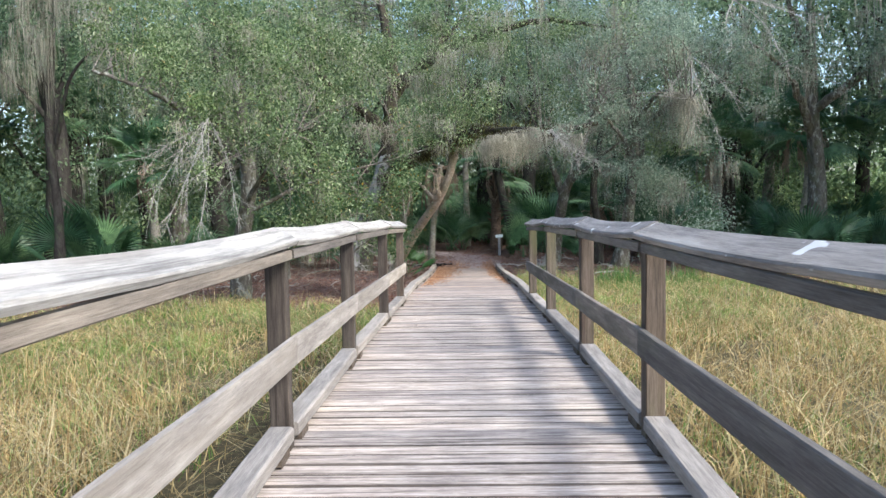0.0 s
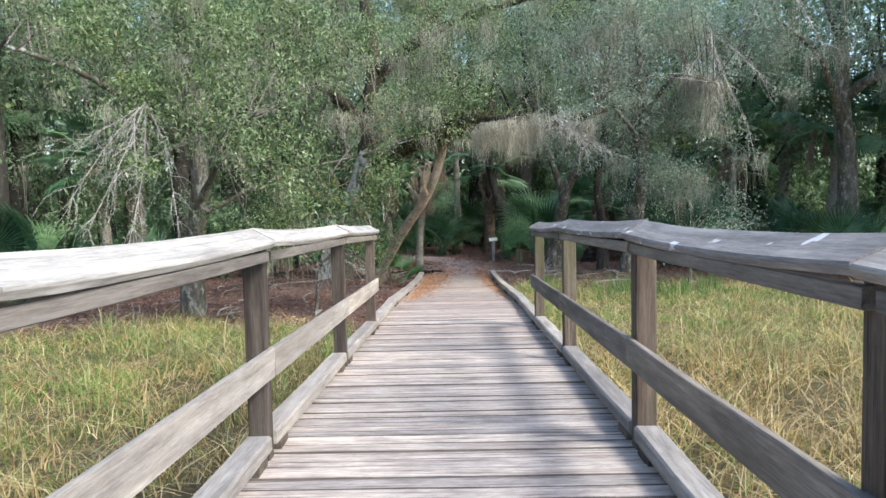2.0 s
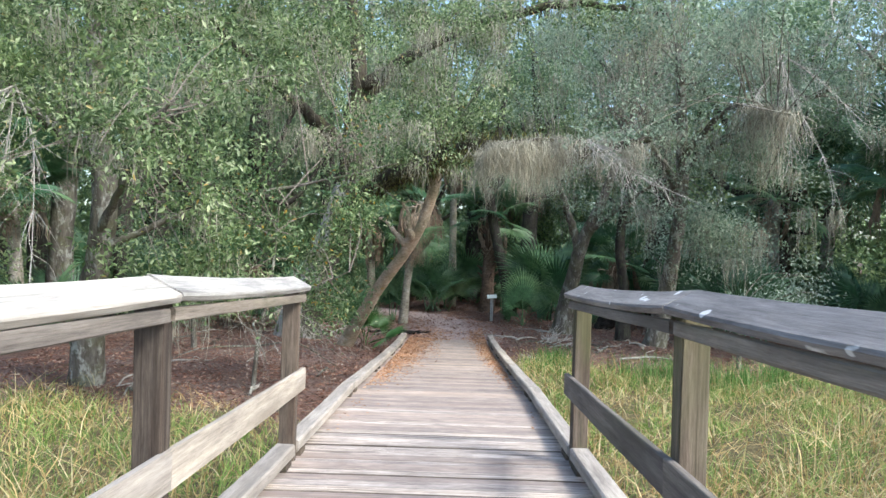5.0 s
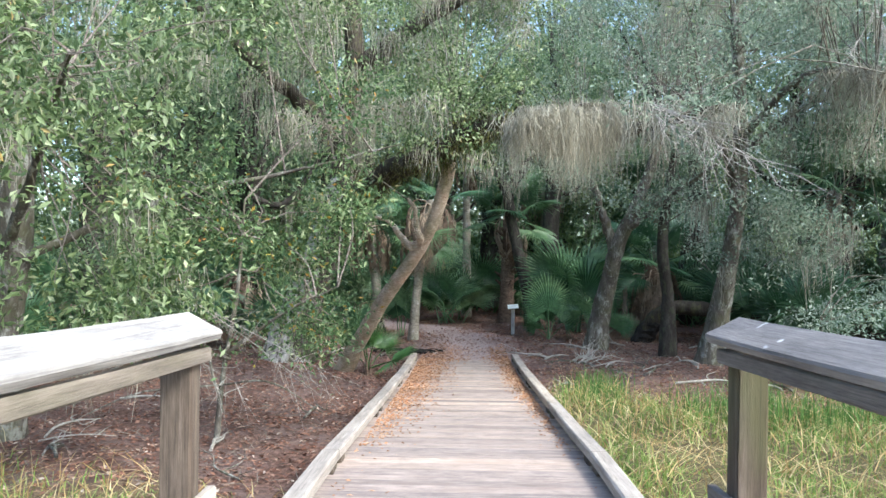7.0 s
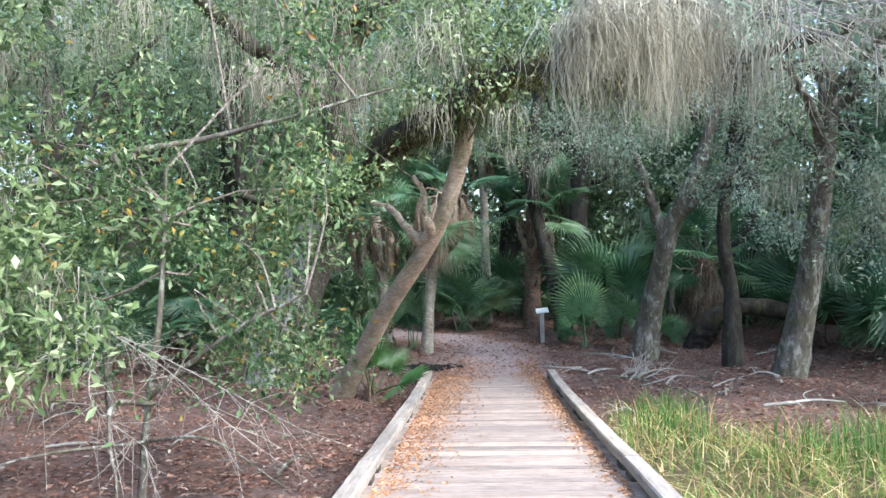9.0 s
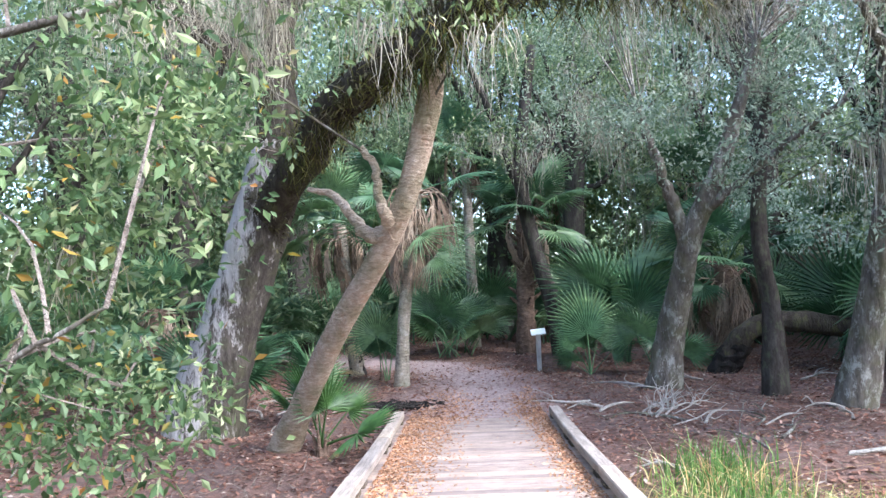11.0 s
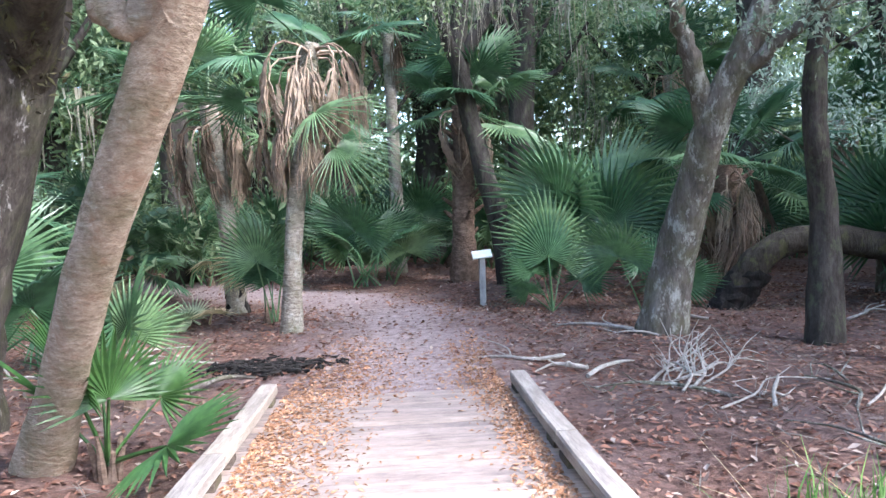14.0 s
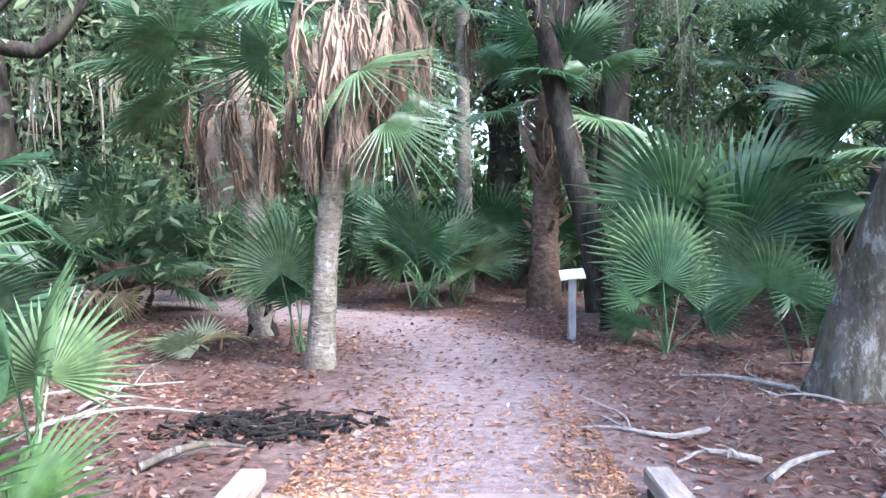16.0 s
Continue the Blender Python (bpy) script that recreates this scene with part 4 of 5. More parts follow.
# leaning tan trunk
tree("leaning_tree", (-1.5, 22.95, G), "slender leaning tree with tan scaly bark and a forked stub",
     ([(-1.55, 23.05, -1.15), (-1.2, 22.55, -0.5), (-0.68, 21.78, 0.35), (0.04, 20.78, 1.38), (0.33, 20.42, 2.2), (0.42, 20.36, 2.62), (0.46, 20.5, 3.0)], [0.185, 0.13, 0.12, 0.11, 0.1, 0.085, 0.045]),
     [([(0.0, 20.8, 1.28), (-0.2, 20.9, 1.24), (-0.38, 21.0, 1.42), (-0.52, 21.1, 1.62), (-0.8, 21.2, 1.72)], [0.075, 0.07, 0.05, 0.04, 0.02]),
      ([(-0.03, 20.7, 1.33), (-0.06, 20.6, 1.42), (-0.11, 20.58, 1.58), (-0.12, 20.58, 1.8), (-0.24, 20.6, 1.98)], [0.055, 0.05, 0.042, 0.034, 0.028])],
     [(0.45, 19.9, 3.6, 0.9, 0.45, 0.55), (-1.1, 19.6, 2.9, 0.8, 0.6, 0.6), (-1.8, 20.4, 3.7, 1.1, 0.8, 0.8), (0.4, 19.2, 3.4, 1.3, 1.0, 0.5), (-0.2, 18.3, 3.2, 1.0, 0.8, 0.5), (0.6, 20.4, 4.8, 1.5, 1.3, 0.9), (1.2, 18.8, 3.6, 0.9, 0.9, 0.5), (0.2, 18.8, 2.7, 0.9, 0.5, 0.45), (-0.55, 18.9, 2.45, 0.5, 0.4, 0.4), (0.7, 18.4, 3.0, 0.6, 0.5, 0.4)],
     tan_bark, oak_leaf, 9, 38, 0.16, 0.07, moss=0.1, moss_len=0.6, gap=0.05)
# the leafy tree that overhangs the marsh edge beside the boardwalk
LB = (-4.6, 17.4, -0.93)
tree("oak_tree", LB, "broad leafy oak overhanging the marsh edge, with pale dead twigs",
     ([(-4.6, 17.5, -1.15), (-4.5, 17.3, 0.2), (-4.2, 17.0, 1.6), (-4.3, 16.9, 3.2), (-4.6, 17.2, 5.2)], [0.26, 0.2, 0.17, 0.13, 0.07]),
     [([(-4.3, 17, 1.2), (-3.4, 16.0, 2.2), (-2.6, 14.8, 2.7)], [0.06, 0.035, 0.012]), ([(-4.3, 17, 2.2), (-5.6, 16.0, 3.4), (-6.8, 15.4, 3.9)], [0.1, 0.06, 0.03]),
      ([(-4.3, 17, 1.0), (-2.8, 17.3, 1.7), (-1.3, 17.6, 2.1), (-0.2, 17.7, 2.4)], [0.05, 0.035, 0.02, 0.008])],
     [(-3.2, 14.6, 2.3, 1.5, 1.0, 1.25), (-4.6, 15.2, 3.4, 1.7, 1.2, 1.3), (-2.6, 15.8, 3.4, 1.3, 1.1, 1.1), (-5.6, 16, 1.4, 0.9, 0.9, 0.9), (-2.6, 15.6, 1.0, 1.2, 0.9, 0.9),
      (-4.0, 17, 5.0, 2.4, 1.6, 1.3), (-2.0, 17.6, 4.4, 1.3, 1.2, 1.1), (-1.5, 17.6, 1.9, 1.1, 0.9, 1.0), (-1.25, 18.5, 0.6, 0.9, 0.8, 0.8), (-6.4, 16.6, 4.8, 1.5, 1.4, 1.4)],
     grey_bark, oak_leaf, 9.0, 40, 0.16, 0.085, moss=0.05, moss_len=0.6, twigs=0.1, gap=0.07, twig_mat=twig_wood)
# undergrowth with bright leaves and dead twigs between boardwalk and big oak
tree("leafy_shrub", (-2.2, 17.4, -0.95), "bright green shrub with yellow autumn leaves and bare twigs",
     ([(-2.2, 17.4, -1.1), (-2.1, 17.3, -0.2), (-1.9, 17.1, 0.7), (-1.8, 17.0, 1.7)], [0.035, 0.028, 0.02, 0.01]),
     [([(-2.1, 17.3, -0.3), (-1.5, 16.9, -0.2), (-0.9, 16.6, -0.45)], [0.012, 0.009, 0.004]), ([(-2.1, 17.3, -0.3), (-2.8, 16.8, -0.3), (-3.3, 16.4, -0.5)], [0.012, 0.009, 0.004]),
      ([(-2.1, 17.2, 0.0), (-1.4, 17.0, 0.5), (-0.8, 16.9, 0.8)], [0.025, 0.016, 0.006]), ([(-2.0, 17.2, 0.0), (-2.0, 16.5, 0.1), (-1.7, 15.9, -0.3)], [0.02, 0.014, 0.005])],
     [(-1.35, 17.0, 0.75, 0.8, 0.65, 0.75), (-1.9, 17.3, 1.7, 1.1, 0.8, 0.7), (-2.4, 16.9, 0.65, 1.0, 0.6, 0.5), (-1.5, 16.9, 0.3, 0.7, 0.5, 0.4), (-3.1, 17.3, 1.2, 1.0, 0.8, 1.1), (-1.3, 17.3, 2.5, 0.9, 0.7, 0.5), (-0.95, 17.4, 1.5, 0.5, 0.5, 0.8), (-0.85, 17.6, 2.7, 0.6, 0.6, 0.7), (-0.95, 17.3, 0.35, 0.35, 0.4, 0.5), (-0.9, 18.3, 1.7, 0.45, 0.5, 0.6)],
     grey_bark, bright_leaf, 14, 34, 0.17, 0.058, twigs=0.07, leaf_wide=0.5, twig_mat=twig_wood)
tree("grey_shrub", (6.3, 21.0, -1.0), "rounded silver green shrub at the marsh edge", ([(6.3, 21, -1.1), (6.3, 21, -0.5), (6.25, 20.95, 0.2)], [0.05, 0.04, 0.015]), [],
     [(6.3, 20.8, 0.0, 1.0, 0.8, 0.55), (7.4, 21.2, 0.3, 0.9, 0.7, 0.6)], grey_bark, pale_leaf, 9, 40, 0.18, 0.075, twigs=0.1)
tree("oak_tree", (11.3, 23.2, -0.95), "tall grey green oak hung with moss at the marsh edge",
     ([(11.3, 23.2, -1.1), (11.2, 23.0, 1.5), (10.8, 22.6, 4.0), (10.6, 22.4, 7.5)], [0.3, 0.24, 0.18, 0.08]),
     [([(11, 22.8, 2.8), (9.6, 21.4, 4.4), (8.2, 20.6, 5.2)], [0.13, 0.08, 0.03]), ([(10.9, 22.6, 3.6), (12.4, 21.2, 5.0), (13.6, 20.4, 5.6)], [0.13, 0.08, 0.03]), ([(10.8, 22.6, 4.6), (9.6, 21.6, 6.6), (8.8, 21, 7.8)], [0.1, 0.06, 0.02])],
     [(8.4, 20.6, 5.2, 1.5, 1.2, 0.9), (10.2, 20.8, 4.6, 1.5, 1.2, 0.9), (12.4, 20.8, 5.4, 1.8, 1.3, 1.0), (9.6, 21, 7.2, 2.0, 1.5, 1.0), (12.2, 21.2, 7.6, 2.0, 1.5, 1.1), (13.8, 20.6, 4.2, 1.4, 1.2, 0.8)],
     grey_bark, silver_leaf, 4.4, 36, 0.2, 0.095, moss=0.14, moss_len=1.2, gap=0.06, twigs=0.12, twig_mat=pale_twig)
# the bough with the long curtain of moss
tree("mossy_oak", (5.5, 23.9, G), "grey oak with pale bark and a bough curtained in hanging moss",
     ([(5.5, 23.95, -1.15), (5.62, 23.8, -0.3), (5.75, 23.6, 0.8), (5.8, 23.2, 2.2), (5.6, 22.6, 3.6), (5.4, 22.4, 5.5)], [0.3, 0.2, 0.17, 0.15, 0.12, 0.07]),
     [([(5.8, 23.2, 2.0), (5.2, 22.2, 2.9), (4.4, 21.4, 3.5)], [0.1, 0.07, 0.03]), ([(5.7, 23, 3), (6.6, 21.5, 3.8), (7.4, 20, 4.2)], [0.09, 0.06, 0.03]), ([(5.7, 23, 3.2), (5.9, 20.8, 3.95), (6.15, 18.8, 3.5)], [0.07, 0.05, 0.015])],
     # last two crown blobs are added to keep sun off the deck end
     [(2.7, 16.1, 2.75, 0.6, 0.5, 0.4), (3.2, 18.2, 3.2, 0.9, 0.7, 0.5), (6.0, 21.5, 1.5, 1.6, 1.1, 0.9), (5.5, 21.2, 3.2, 1.6, 1.4, 0.9), (7.2, 20.4, 3.6, 1.6, 1.3, 1.2), (5.6, 22.6, 5.4, 2.0, 1.8, 1.3), (3.9, 19.8, 3.9, 1.4, 1.2, 0.8), (4.3, 21.3, 2.0, 1.0, 0.8, 0.55), (5.6, 20.6, 1.8, 1.2, 0.9, 0.65), (3.4, 22.3, 2.5, 0.9, 0.8, 0.45), (6.9, 20.2, 1.5, 1.0, 0.9, 0.8), (5.7, 18.6, 5.2, 1.8, 1.5, 0.8), (4.2, 19.2, 4.9, 1.5, 1.2, 0.6)],
     grey_bark, silver_leaf, 6.0, 38, 0.18, 0.08, moss=0.1, moss_len=0.8, gap=0.07)
curtain = thing("spanish_moss", (1.7, 16.4, 2.7), "long pale curtain of hanging moss on a bough above the trail", "moss")
bough = smooth_path([(0.95, 16.1, 2.42), (1.45, 16.3, 2.56), (1.8, 16.6, 2.66), (2.1, 17.0, 2.72)], 40)
knots = bough[rng.integers(0, len(bough), 17)] + rng.normal(0, 0.05, (17, 3))
part_np("strand", *shift(strands(knots, 130, 0.06, 0.72, 0.006, 0.03, 5), np.array((1.7, 16.4, 2.7))), moss_mat, curtain, kind="stuff")
part_np("strand", *shift(strands(bough + rng.normal(0, 0.06, bough.shape), 22, 0.12, 0.55, 0.006, 0.045, 5), np.array((1.7, 16.4, 2.7))), moss_mat, curtain, kind="stuff")
tuft = np.array([(2.72, 15.75, 2.45), (2.8, 15.7, 2.5), (2.65, 15.8, 2.4)])
part_np("strand", *shift(strands(tuft, 45, 0.07, 0.6, 0.01, 0.04, 4), np.array((1.7, 16.4, 2.7))), moss_mat, curtain, kind="stuff")

veil = thing("spanish_moss", (-0.8, 20.1, 3.2), "thin grey moss trailing from twigs above the leaning trunk", "moss")
part_np("strand", *shift(strands(smooth_path([(-2.2, 20.6, 3.3), (-1.4, 20.2, 3.1), (-0.7, 20.0, 3.3), (0.1, 20.1, 3.4)], 40), 16, 0.22, 0.85, 0.008, 0.05, 5), np.array((-0.8, 20.1, 3.2))), moss_mat, veil, kind="stuff")
hang = thing("spanish_moss", (6.1, 18.9, 3.5), "brownish grey moss trailing from a dead bough end", "moss")
part_np("strand", *shift(strands(smooth_path([(5.95, 20.2, 3.85), (6.05, 19.4, 3.75), (6.15, 18.8, 3.5)], 22), 26, 0.12, 0.95, 0.012, 0.07, 5), np.array((6.1, 18.9, 3.5))), moss_mat, hang, kind="stuff")


def dead_bough(base, ends, r, label):
    """A bare pale bough that splits again and again."""
    t = thing("dead_bough", base, label, "branch", "bare dead boughs")
    for end in ends:
        g = Geo()
        p, q = np.zeros(3), np.array(end) - np.array(base)
        line = smooth_path([p, q * 0.4 + rng.normal(0, 0.1, 3), q], 12)
        tube(g, line, [r, r * 0.6, r * 0.25], 6, 0.2)
        for k in range(30):
            s = line[int(rng.integers(2, 12))]
            e = s + q * rng.uniform(0.08, 0.3) + rng.normal(0, 0.2, 3) + (0, 0, -0.08)
            tube(g, smooth_path([s, (s + e) / 2 + rng.normal(0, 0.05, 3), e], 6), [r * 0.35, r * 0.15], 4, 0, False)
        part_np("bough", *g.arrays(), pale_twig, t, kind="stuff")
    return t


dead_bough((-4.5, 15.2, 2.9), [(-4.2, 13.9, 1.7), (-4.9, 13.8, 0.9), (-3.7, 14.1, 1.0), (-5.4, 14.2, 2.1), (-4.4, 13.8, 0.4), (-5.2, 14.0, 1.4)], 0.012, "bare silvery dead bough hanging on the leafy oak")
dead_bough((-2.3, 17.0, 0.6), [(-1.2, 16.4, 0.0), (-0.8, 16.7, -0.1), (-1.7, 16.3, -0.1), (-2.9, 16.2, 0.1)], 0.006, "bare drooping twigs below the leafy shrub")
dead_bough((6.3, 19.6, 4.7), [(6.7, 18.6, 2.6), (6.1, 18.7, 3.0), (7.2, 18.6, 3.4), (5.6, 18.9, 3.8)], 0.014, "pale bare bough drooping from the mossy oak")
dead_bough((7.6, 20.2, 6.2), [(8.6, 19.3, 4.4), (7.2, 19.2, 4.8), (9.4, 19.4, 5.4)], 0.016, "pale bare bough drooping from the mossy oak")
dead_bough((2.4, 17.0, 2.7), [(2.9, 15.4, 2.0), (2.5, 15.5, 2.3), (3.3, 15.6, 1.9)], 0.012, "thin bare twigs beside the moss curtain")

# oaks on the shaded side of the trail
tree("live_oak", (3.78, 26.2, G), "grey forked oak with pale lichen flecks beside the trail",
     ([(3.75, 26.25, -1.15), (3.85, 26.1, -0.3), (3.98, 25.8, 0.6), (4.1, 25.5, 1.35), (4.5, 25.2, 2.4), (5.0, 25, 4.0)], [0.3, 0.21, 0.19, 0.17, 0.12, 0.06]),
     [([(4.05, 25.6, 1.1), (3.75, 25.4, 2.0), (3.3, 25.2, 3.2)], [0.12, 0.09, 0.05]), ([(4.2, 25.4, 1.6), (4.9, 24.6, 2.3), (5.6, 23.8, 2.9)], [0.07, 0.05, 0.03])],
     # crown blobs above z 6 are added to block sun from the palms
     [(3.3, 24.9, 3.0, 1.4, 1.2, 0.9), (4.6, 24.4, 2.4, 1.1, 1.0, 0.7), (5.2, 25, 4.2, 1.7, 1.5, 1.1), (2.2, 25.6, 3.3, 1.1, 1.0, 0.7), (2.8, 26.6, 5.4, 2, 1.6, 1.0), (5.6, 27.0, 6.8, 2.0, 1.7, 1.0), (4.4, 28.2, 7.2, 2.4, 2.0, 1.1), (7.2, 28.6, 7.6, 2.4, 2.0, 1.1), (9.6, 27, 6.4, 2.2, 1.8, 1.2)],
     grey_bark, silver_leaf, 5.5, 44, 0.18, 0.07, moss=0.09, moss_len=0.7, gap=0.05)
tree("oak_tree", (5.15, 25.4, G), "thin dark oak trunk in the shade", ([(5.15, 25.4, -1.15), (5.15, 25.4, 0.2), (5.0, 25.3, 1.5), (5.3, 25.4, 3.5)], [0.2, 0.13, 0.12, 0.06]), [],
     [(5.4, 25.2, 3.4, 1.3, 1.2, 1.0), (6.6, 24.6, 2.2, 1.2, 1.0, 0.8)], dark_bark, silver_leaf, 5.0, 44, 0.18, 0.07, moss=0.08)
log_g = Geo()
tube(log_g, smooth_path([(5.1, 27.5, -1.1), (5.3, 27.4, -0.6), (5.65, 27.25, -0.2), (6.2, 27.1, -0.12), (7.4, 26.9, -0.3), (9.5, 26.6, -0.55), (10.6, 26.5, -1.0)], 40), [0.17, 0.19, 0.17, 0.15, 0.13], 12, 0.2)
arch = thing("fallen_limb", (5.1, 27.5, -1.0), "mossy dark limb arching low over the forest floor", "fallen limb")
part_np("limb", *shift(log_g.arrays(), np.array((5.1, 27.5, -1.0))), limb_bark, arch, smooth=True)
foot_g = Geo()
tube(foot_g, smooth_path([(-0.05, 0, -0.15), (0.12, -0.06, 0.22), (0.34, -0.16, 0.55)], 10), [0.23, 0.215, 0.2], 12, 0.25)
part_np("root_end", *foot_g.arrays(), burnt_bark, arch, "charred black foot")
tree("dark_tree", (2.75, 31.0, G), "dark leaning trunk behind the sign", ([(2.95, 31.0, -1.15), (2.8, 31, 0.0), (2.45, 31.1, 1.4), (2.2, 31.2, 3.2), (2.6, 31.4, 6.0)], [0.24, 0.19, 0.17, 0.15, 0.1]),
     [([(2.3, 31.1, 2.4), (1.6, 30.6, 4.2), (1.0, 30.2, 5.6)], [0.12, 0.09, 0.04]), ([(2.3, 31.2, 3.0), (3.4, 31, 4.6), (4.2, 30.6, 5.4)], [0.12, 0.09, 0.04])],
     [(1.8, 29.6, 3.7, 1.5, 1.2, 0.8), (3.8, 30.4, 5.2, 1.8, 1.6, 1.1), (0.6, 30.4, 6.4, 1.8, 1.6, 1.1)], dark_bark, oak_leaf, 3.6, 38, 0.25, 0.1, moss=0.07, gap=0.1)
tree("dead_grey_tree", (-8.2, 24.3, -1.0), "grey moss-hung trunk at the forest edge", ([(-8.2, 24.3, -1.2), (-8.2, 24.2, 1), (-8.1, 24.2, 3.2), (-8.3, 24.3, 5.5)], [0.36, 0.28, 0.24, 0.14]),
     [([(-8.1, 24.2, 2.4), (-7, 23.6, 3.6), (-6, 23.2, 4.4)], [0.1, 0.06, 0.03])],
     [(-7.6, 23.8, 4.6, 2, 1.6, 1.4), (-6.4, 22.8, 3.6, 1.3, 1.2, 0.9), (-8.4, 24, 6.6, 2.2, 1.9, 1.2)], grey_bark, dull_leaf, 3.5, 38, 0.26, 0.11, moss=0.2, moss_len=0.9)

tree("mossy_snag", (-9.35, 18.8, -0.9), "thin dark trunk draped in brownish hanging moss",
     ([(-9.35, 18.8, -1.1), (-9.3, 18.8, 1), (-9.35, 18.7, 3.2), (-9.1, 18.8, 6.5)], [0.15, 0.11, 0.1, 0.06]),
     [([(-9.3, 18.8, 2.6), (-8.6, 18.3, 4.2), (-7.6, 17.9, 5.0)], [0.06, 0.04, 0.015]), ([(-9.3, 18.8, 3.2), (-10.2, 18.3, 4.4), (-11, 18, 4.8)], [0.06, 0.04, 0.015])],
     [(-8.4, 18.2, 5.2, 1.3, 1.0, 0.9), (-10.2, 18.3, 5.0, 1.3, 1.0, 0.9), (-9.2, 18.6, 6.6, 1.6, 1.3, 0.9)], dark_bark, dull_leaf, 3.0, 30, 0.2, 0.08, moss=0.55, moss_len=1.6, gap=0.05)
tree("understorey_bush", (-4.3, 21.6, -1.0), "low dark green understorey bush behind the litter", ([(-4.3, 21.6, -1.1), (-4.3, 21.5, -0.3), (-4.2, 21.4, 0.6)], [0.06, 0.045, 0.015]), [],
     [(-4.2, 21.4, 0.3, 1.0, 0.8, 0.7), (-5.6, 21.9, 0.8, 1.1, 0.9, 0.9)], grey_bark, dull_leaf, 6, 34, 0.2, 0.09, twigs=0.1)
# added bush: its pale leaves brighten the dark gap between the trunks
tree("understorey_bush", (7.4, 27.8, -0.95), "pale grey green bush behind the fallen limb", ([(7.4, 27.8, -1.1), (7.4, 27.7, 0.2), (7.5, 27.6, 1.4)], [0.07, 0.05, 0.02]),
     [([(7.4, 27.7, 0.2), (6.8, 28.4, 1.0), (6.2, 29.3, 1.7)], [0.035, 0.025, 0.01]), ([(7.4, 27.7, 0.3), (8.2, 27.3, 1.0), (9, 27, 1.6)], [0.035, 0.025, 0.01])],
     [(7.2, 27.6, 1.5, 1.3, 1.0, 1.0), (9.0, 27.0, 1.7, 1.3, 1.0, 1.0), (6.3, 29.3, 1.9, 1.2, 1.0, 0.9)], grey_bark, pale_leaf, 5, 38, 0.2, 0.085, twigs=0.08)
# taller crowns further in
def far_tree(seed, leaf_mat, h, low=0.4, per=36, leaf=0.24):
    r = np.random.default_rng(seed)
    t0 = [(0, 0, -0.2), (0.2, 0.1, h * 0.3), (-0.1, 0.2, h * 0.6), (0.2, 0, h * 0.95)]
    bl = [(r.uniform(-1.8, 1.8), r.uniform(-1.5, 1.5), h * r.uniform(low, 1.0), 1.9, 1.7, 1.2) for _ in range(10)]
    limbs = [([(0, 0.1, h * 0.4), (b[0] * 0.5, b[1] * 0.5, b[2] - 0.9), (b[0], b[1], b[2])], [0.09, 0.06, 0.03]) for b in bl[:6]]
    return tree("forest_tree", (0, 0, 0), "tall moss-hung oak in the surrounding forest", (t0, [0.3, 0.22, 0.16, 0.06]), limbs, bl, dark_bark, leaf_mat, 0.62, per, 0.4, leaf, moss=0.08, moss_len=1.0, twigs=0.02, moss_w=0.032, group="surrounding forest trees")


FT = [far_tree(1, far_leaf, 9.0, per=58, leaf=0.12), far_tree(2, dull_leaf, 10.5, per=58, leaf=0.12), far_tree(3, far_leaf, 6.5, 0.15, per=58, leaf=0.12), far_tree(4, far_leaf, 9.5)]
# the tree at (-4.7, 29.4) is added canopy to darken the understorey
places = [(-7.5, 30.5), (-3.4, 34.5), (0.2, 36.5), (4.0, 35.5), (8, 33), (11, 29.5), (-10.5, 28), (-13, 22.5), (-16, 27), (-10, 35), (-6, 41), (-1, 43), (4, 43), (9, 40), (14, 35), (13.5, 20.5), (16.5, 25), (12, 34), (-2.2, 37.8), (19, 29), (18.5, 18.5), (22, 23), (-17, 18), (-20, 23),
          (-14, 33), (-18, 38), (-22, 31), (22, 36), (25, 29), (28, 20), (-26, 20), (-10.8, 21.6), (-30, 12), (34, 14), (0, 52), (10, 50), (-10, 50), (20, 46), (-22, 46), (-7.6, 38.2), (-10.4, 43), (-3, 47), (6, 46.5), (-12, 40), (13, 42), (-17.5, 30), (18, 33), (-12, 25), (2, 38.5), (-8.2, 36.5), (8.3, 37.5), (23, 17), (-22, 16), (-4.7, 29.4), (-7.3, 26.2)]
for k, (x, y) in enumerate(places):
    m = Matrix.Translation(on_ground(x, y)) @ pose(0, 0, 0, 0, 0, k * 83) @ Matrix.Scale((1.1 if y > 33 else 0.88) + 0.4 * rng.random(), 4)
    if k < 3:
        FT[k].matrix_basis = m
    elif k == 14:
        FT[3].matrix_basis = m
    else:
        copy_thing(FT[3 if y > 39 or abs(x) > 15 else 2 if k > 38 else k % 3], m)
far_ring = []
for k in range(420):
    a = rng.uniform(0, 2 * math.pi)
    d = rng.uniform(58, 75)
    far_ring.append((d * math.cos(a), 15 + d * math.sin(a), rng.uniform(-1, 11)))
for k in range(520):
    a = rng.uniform(0, 2 * math.pi)
    d = rng.uniform(55, 66)
    far_ring.append((d * math.cos(a), 15 + d * math.sin(a), rng.uniform(-1, 3)))
woods = part_np("distant_woods", *leaves(np.array(far_ring), 60, 2.0, 1.1, 0.6), far_leaf)
tagged(woods, "distant dark green woods round the marsh", "woods", kind="stuff")

